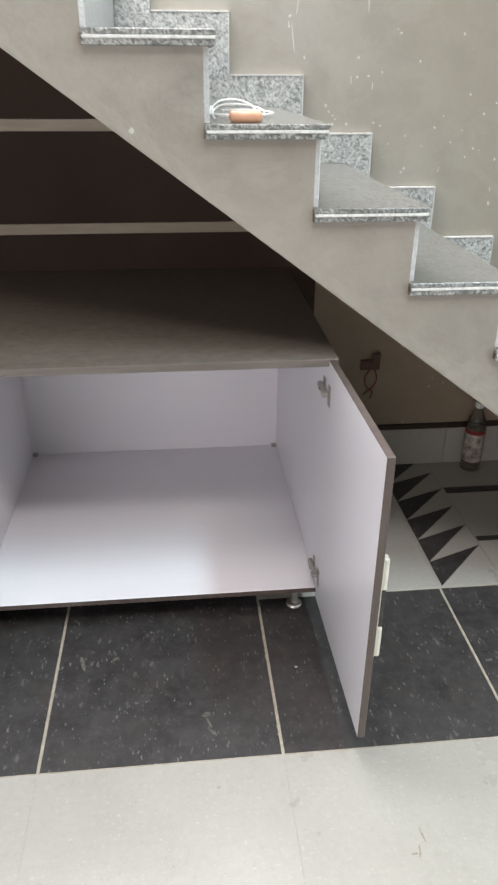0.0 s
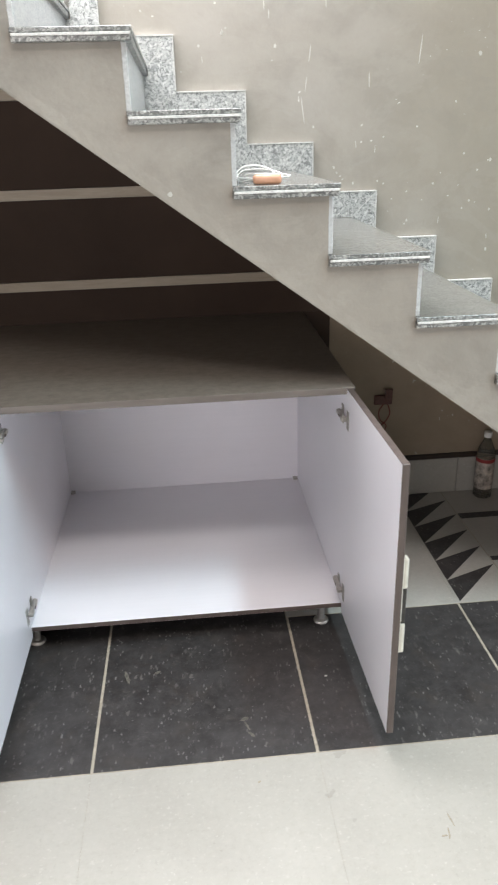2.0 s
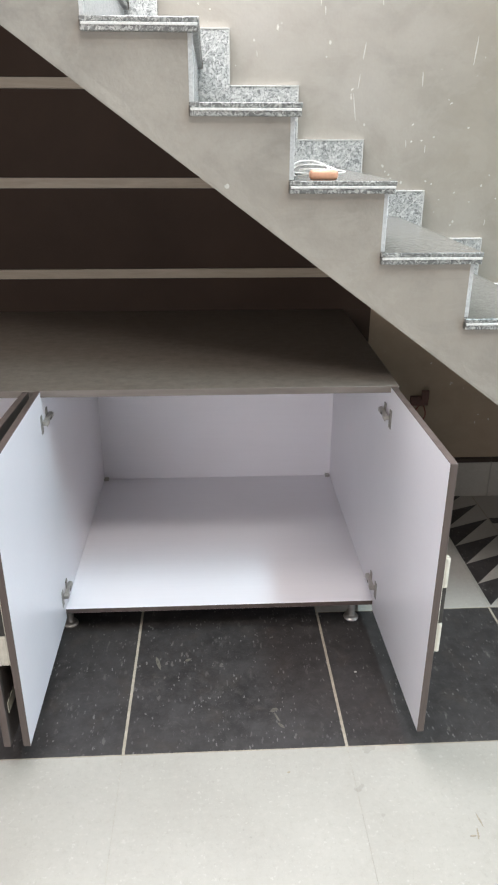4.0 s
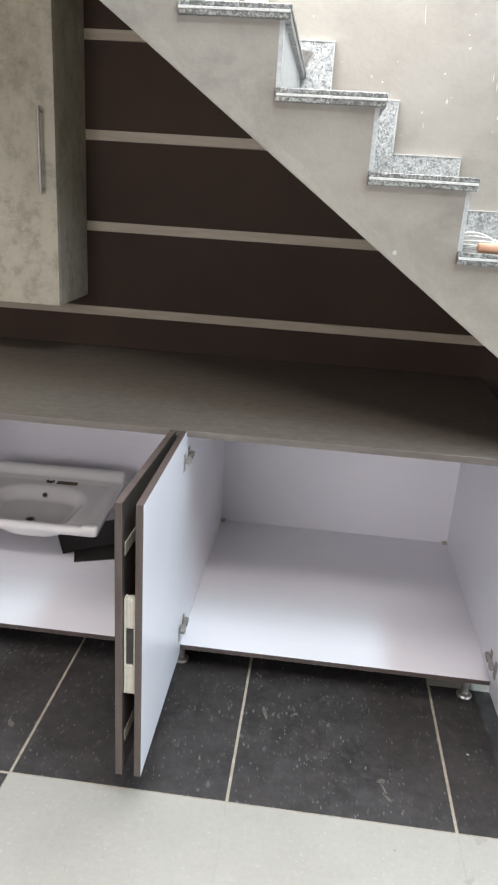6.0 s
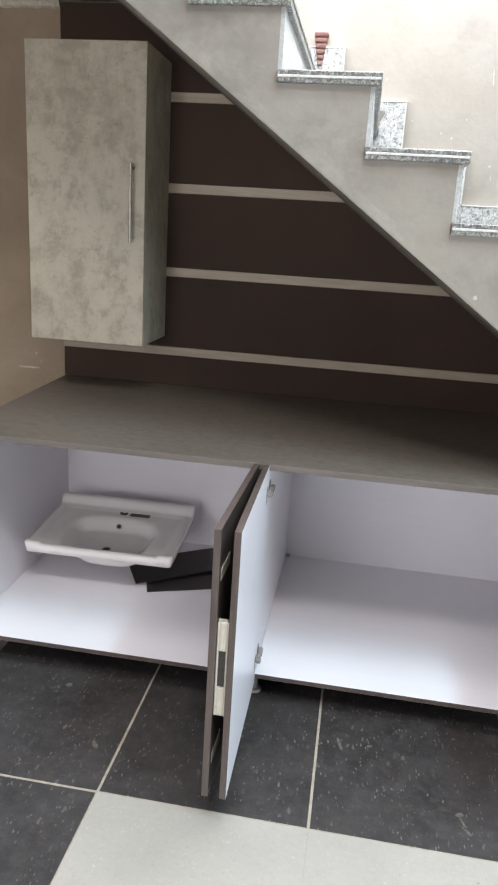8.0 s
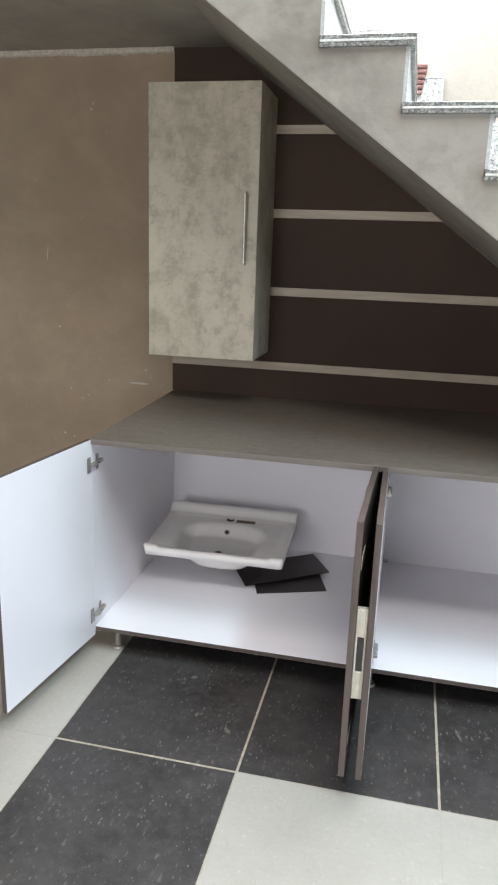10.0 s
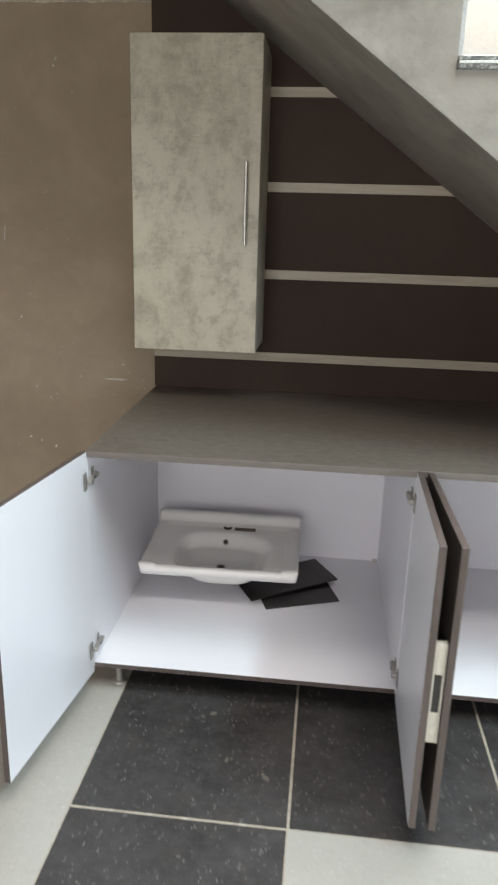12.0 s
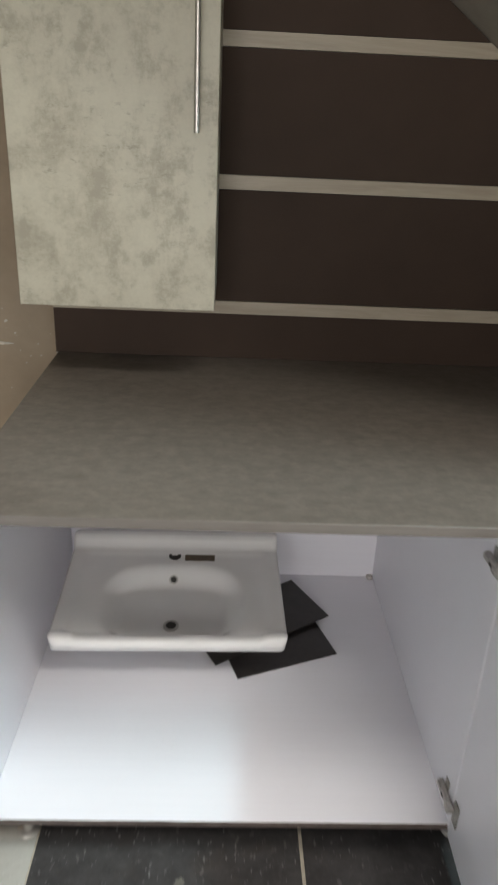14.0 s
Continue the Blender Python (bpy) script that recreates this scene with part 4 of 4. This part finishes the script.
def board(name, corners, z, th, lift, label):
    """A thin board from its four corners; lift raises the corners."""
    bm = bmesh.new()
    lift = [l + FLOOR_RISE * (y - BODY_Y0) / (BODY_Y1 - BODY_Y0) for (x, y), l in zip(corners, lift)]
    lo = [bm.verts.new((x, y, z + l)) for (x, y), l in zip(corners, lift)]
    hi = [bm.verts.new((x, y, z + l + th)) for (x, y), l in zip(corners, lift)]
    bm.faces.new(lo[::-1])
    bm.faces.new(hi)
    for k in range(4):
        n = (k + 1) % 4
        bm.faces.new((lo[k], lo[n], hi[n], hi[k]))
    bmesh.ops.bevel(bm, geom=bm.edges[:], offset=0.0008, segments=1, affect="EDGES")
    bmesh.ops.recalc_face_normals(bm, faces=bm.faces[:])
    ob = part(name, bm, BLACK)
    return tagged(ob, label, "board", "black boards beside the basin")


board("black_board", [(-1.138, 2.166), (-0.850, 2.276), (-0.908, 2.450), (-1.196, 2.340)], FLOOR_Z + 0.0005, 0.004, (0, 0, 0, 0), "thin matt black board lying flat in the cabinet")
board("black_board", [(-1.200, 2.213), (-0.856, 2.428), (-0.957, 2.617), (-1.300, 2.402)], FLOOR_Z + 0.0050, 0.004, (0.0, 0.012, 0.008, 0.0), "thin matt black board resting on another board")

# ---------------------------------------------------------------- things on the steps
zt2 = tread_z(2)
charger = thing("power_adapter", "orange plastic adapter with a coiled white cord", "adapter", (0.170, 1.768, zt2 + 0.0005))
part("housing", box(-0.038, 0.038, -0.018, 0.018, 0.0, 0.024, 0.009, 3), ORANGE, charger, "", pose(0, 0, 0, 0, 0, -4), smooth=True)
loops = []
for n, (rx, ry, lift, cx) in enumerate(((0.056, 0.050, 0.036, -0.018), (0.068, 0.060, 0.022, -0.008), (0.078, 0.072, 0.006, 0.004))):
    for k in range(12):
        a = 2 * math.pi * k / 12 + 2.7
        loops.append((cx + rx * math.cos(a), 0.150 + ry * math.sin(a), 0.005 + 0.003 * n + lift * (0.5 + 0.5 * math.sin(a)) ** 1.5))
part("cord", tube([(-0.036, 0.008, 0.013), (-0.060, 0.04, 0.006), (-0.066, 0.10, 0.006)] + loops, 0.0023), CORD, charger, "white coiled cord")

# ---------------------------------------------------------------- under the low end of the stairs
bottle = thing("water_bottle", "clear plastic bottle with a red and white label", "bottle", (1.237, 2.612, 0.0))
part("body", add_lathe(bmesh.new(), [(0.034, 0.0), (0.041, 0.006), (0.041, 0.05), (0.039, 0.06), (0.041, 0.07), (0.041, 0.20), (0.036, 0.235), (0.018, 0.275), (0.014, 0.285), (0.014, 0.30)], 24), BOTTLE, bottle, "", None, True)
part("label", add_lathe(bmesh.new(), [(0.0413, 0.048), (0.0417, 0.049), (0.0417, 0.195), (0.0413, 0.196)], 24), LABEL, bottle, "white label", None, True)
part("label_band", add_lathe(bmesh.new(), [(0.0418, 0.178), (0.0421, 0.179), (0.0421, 0.194), (0.0418, 0.195)], 24), LABEL_RED, bottle, "red band", None, True)
part("cap", add_lathe(bmesh.new(), [(0.0165, 0.292), (0.017, 0.294), (0.017, 0.312), (0.0155, 0.316)], 18), CORD, bottle, "white cap")

outlet = thing("junction_box", "dark red electrical box with loose red wires on the wall", "junction box", (0.768, WALL_Y, 0.475))
part("plate", box(-0.040, 0.040, -0.016, -0.0005, -0.022, 0.022, 0.004), BOX_BROWN, outlet)
part("cover", box(0.005, 0.038, -0.024, -0.0165, 0.006, 0.052, 0.003), BOX_BROWN, outlet)
part("wire", tube([(0.02, -0.014, -0.02), (0.03, -0.02, -0.06), (0.012, -0.018, -0.10), (-0.02, -0.012, -0.13)], 0.0025), RED_WIRE, outlet, "red wire")
part("wire", tube([(0.0, -0.014, -0.02), (-0.02, -0.022, -0.05), (-0.012, -0.016, -0.09), (0.018, -0.012, -0.12), (0.01, -0.01, -0.15)], 0.0025), RED_WIRE, outlet, "red wire")

# low wall skirting with a dark border, right of the cabinets
for k, x in enumerate((0.53, 1.133, 1.736)):
    x1 = min(x + 0.601, 1.87)
    part("skirting_tile", box(x, x1, WALL_Y - 0.012, WALL_Y - 0.0005, 0.0005, 0.172, 0.0015, 1), CREAM, wall_north)
    part("skirting_border", box(x, x1, WALL_Y - 0.014, WALL_Y - 0.0005, 0.1735, 0.196, 0.0015, 1), SKIRT_DARK, wall_north)

# ---------------------------------------------------------------- floor tiles
XS = [-4.0, -3.404, -2.801, -2.198, -1.595, -0.992, -0.390, 0.2185, 0.833, 1.438, 2.041, 2.644, 3.247, 3.85, 4.453, 5.0]
YS = [-3.4, -3.005, -2.402, -1.799, -1.190, -0.586, 0.018, 0.621, 1.226, 1.829, 2.432, 2.68]
meshes = {}


def tile(x0, x1, y0, y1, mat, gap):
    w, d = round(x1 - x0 - gap, 4), round(y1 - y0 - gap, 4)
    key = (w, d, mat.name)
    if key not in meshes:
        bm, c = bmesh.new(), 0.0015 if mat is SLATE else 0.0004
        rows = [[(-w / 2, -d / 2), (w / 2, -d / 2), (w / 2, d / 2), (-w / 2, d / 2)],
                [(-w / 2 + c, -d / 2 + c), (w / 2 - c, -d / 2 + c), (w / 2 - c, d / 2 - c), (-w / 2 + c, d / 2 - c)]]
        rings = [[bm.verts.new((x, y, z)) for x, y in rows[r]] for r, z in ((0, -0.012), (0, -c), (1, 0.0))]
        for lo, hi in zip(rings, rings[1:]):
            for k in range(4):
                bm.faces.new((lo[k], lo[(k + 1) % 4], hi[(k + 1) % 4], hi[k]))
        bm.faces.new(rings[-1])
        me = bpy.data.meshes.new("tile")
        bm.to_mesh(me)
        bm.free()
        me.materials.append(mat)
        meshes[key] = me
    ob = new("tile", meshes[key])
    ob.parent = floor
    ob.matrix_basis = Matrix.Translation(((x0 + x1) / 2, (y0 + y1) / 2, 0))
    return ob


for i in range(len(XS) - 1):
    for j in range(len(YS) - 1):
        xm, ym = (XS[i] + XS[i + 1]) / 2, (YS[j] + YS[j + 1]) / 2
        dark = (1.226 < ym < 1.829 and xm > -1.595) or (-1.595 < xm < -0.992 and ym < 1.829) or (ym > 1.829 and -1.595 < xm < 0.2185)
        under = -1.595 < xm < 0.2185
        if under and ym > 1.829:
            continue
        y1 = YS[-1] if under and 1.226 < ym < 1.829 else YS[j + 1]
        tile(XS[i], XS[i + 1], YS[j], y1, SLATE if dark else CREAM, 0.0062 if dark else 0.0006)

# saw-tooth inlay and dark bars in the floor under the stairs
for k in range(6):
    y = 1.837 + 0.1335 * k
    pts = [(0.844, y), (1.056, y + 0.214), (0.844, y + 0.1310)]
    part("inlay_triangle", prism(pts, "z", -0.004, 0.0015), SLATE, floor)
part("inlay_line", box(1.0605, 1.0635, 1.832, 2.665, -0.004, 0.0012), GROUT, floor)
part("inlay_bar", box(1.066, 1.70, 2.414, 2.458, -0.004, 0.0015), SLATE, floor)
part("inlay_bar", box(1.066, 1.70, 2.079, 2.106, -0.004, 0.0015), SLATE, floor)

# dried marks and smudges on the tiles
MARK_PALE = plain("dried_pale_smudge", (0.135, 0.125, 0.105), 0.6, 0.0, 0.35, 90)
MARK_BROWN = plain("brown_floor_mark", (0.33, 0.29, 0.225), 0.6, 0.0, 0.3, 90)
rnd = random.Random(33)
for x, y, w, h, turn, mat in ((0.030, 1.372, 0.013, 0.007, 20, MARK_PALE), (0.036, 1.345, 0.004, 0.022, 20, MARK_PALE), (0.046, 1.312, 0.005, 0.016, 40, MARK_PALE),
                              (-0.318, 1.587, 0.006, 0.032, 15, MARK_PALE), (-1.263, 1.672, 0.014, 0.011, 0, MARK_PALE), (-1.07, 1.407, 0.009, 0.022, 35, MARK_PALE),
                              (-1.19, 1.462, 0.007, 0.013, -10, MARK_PALE), (-0.225, 1.600, 0.012, 0.006, 30, MARK_PALE), (0.297, 1.520, 0.005, 0.004, 0, PAINT),
                              (0.484, 0.950, 0.003, 0.016, -12, MARK_BROWN), (0.501, 0.985, 0.0025, 0.022, 8, MARK_BROWN), (0.472, 0.945, 0.009, 0.003, 0, MARK_BROWN),
                              (0.05, 1.150, 0.005, 0.003, 30, MARK_BROWN)):
    part("floor_mark", blob(w, h, rnd, 14), mat, floor, "", pose(x, y, 0.0003, 90, 0, turn))
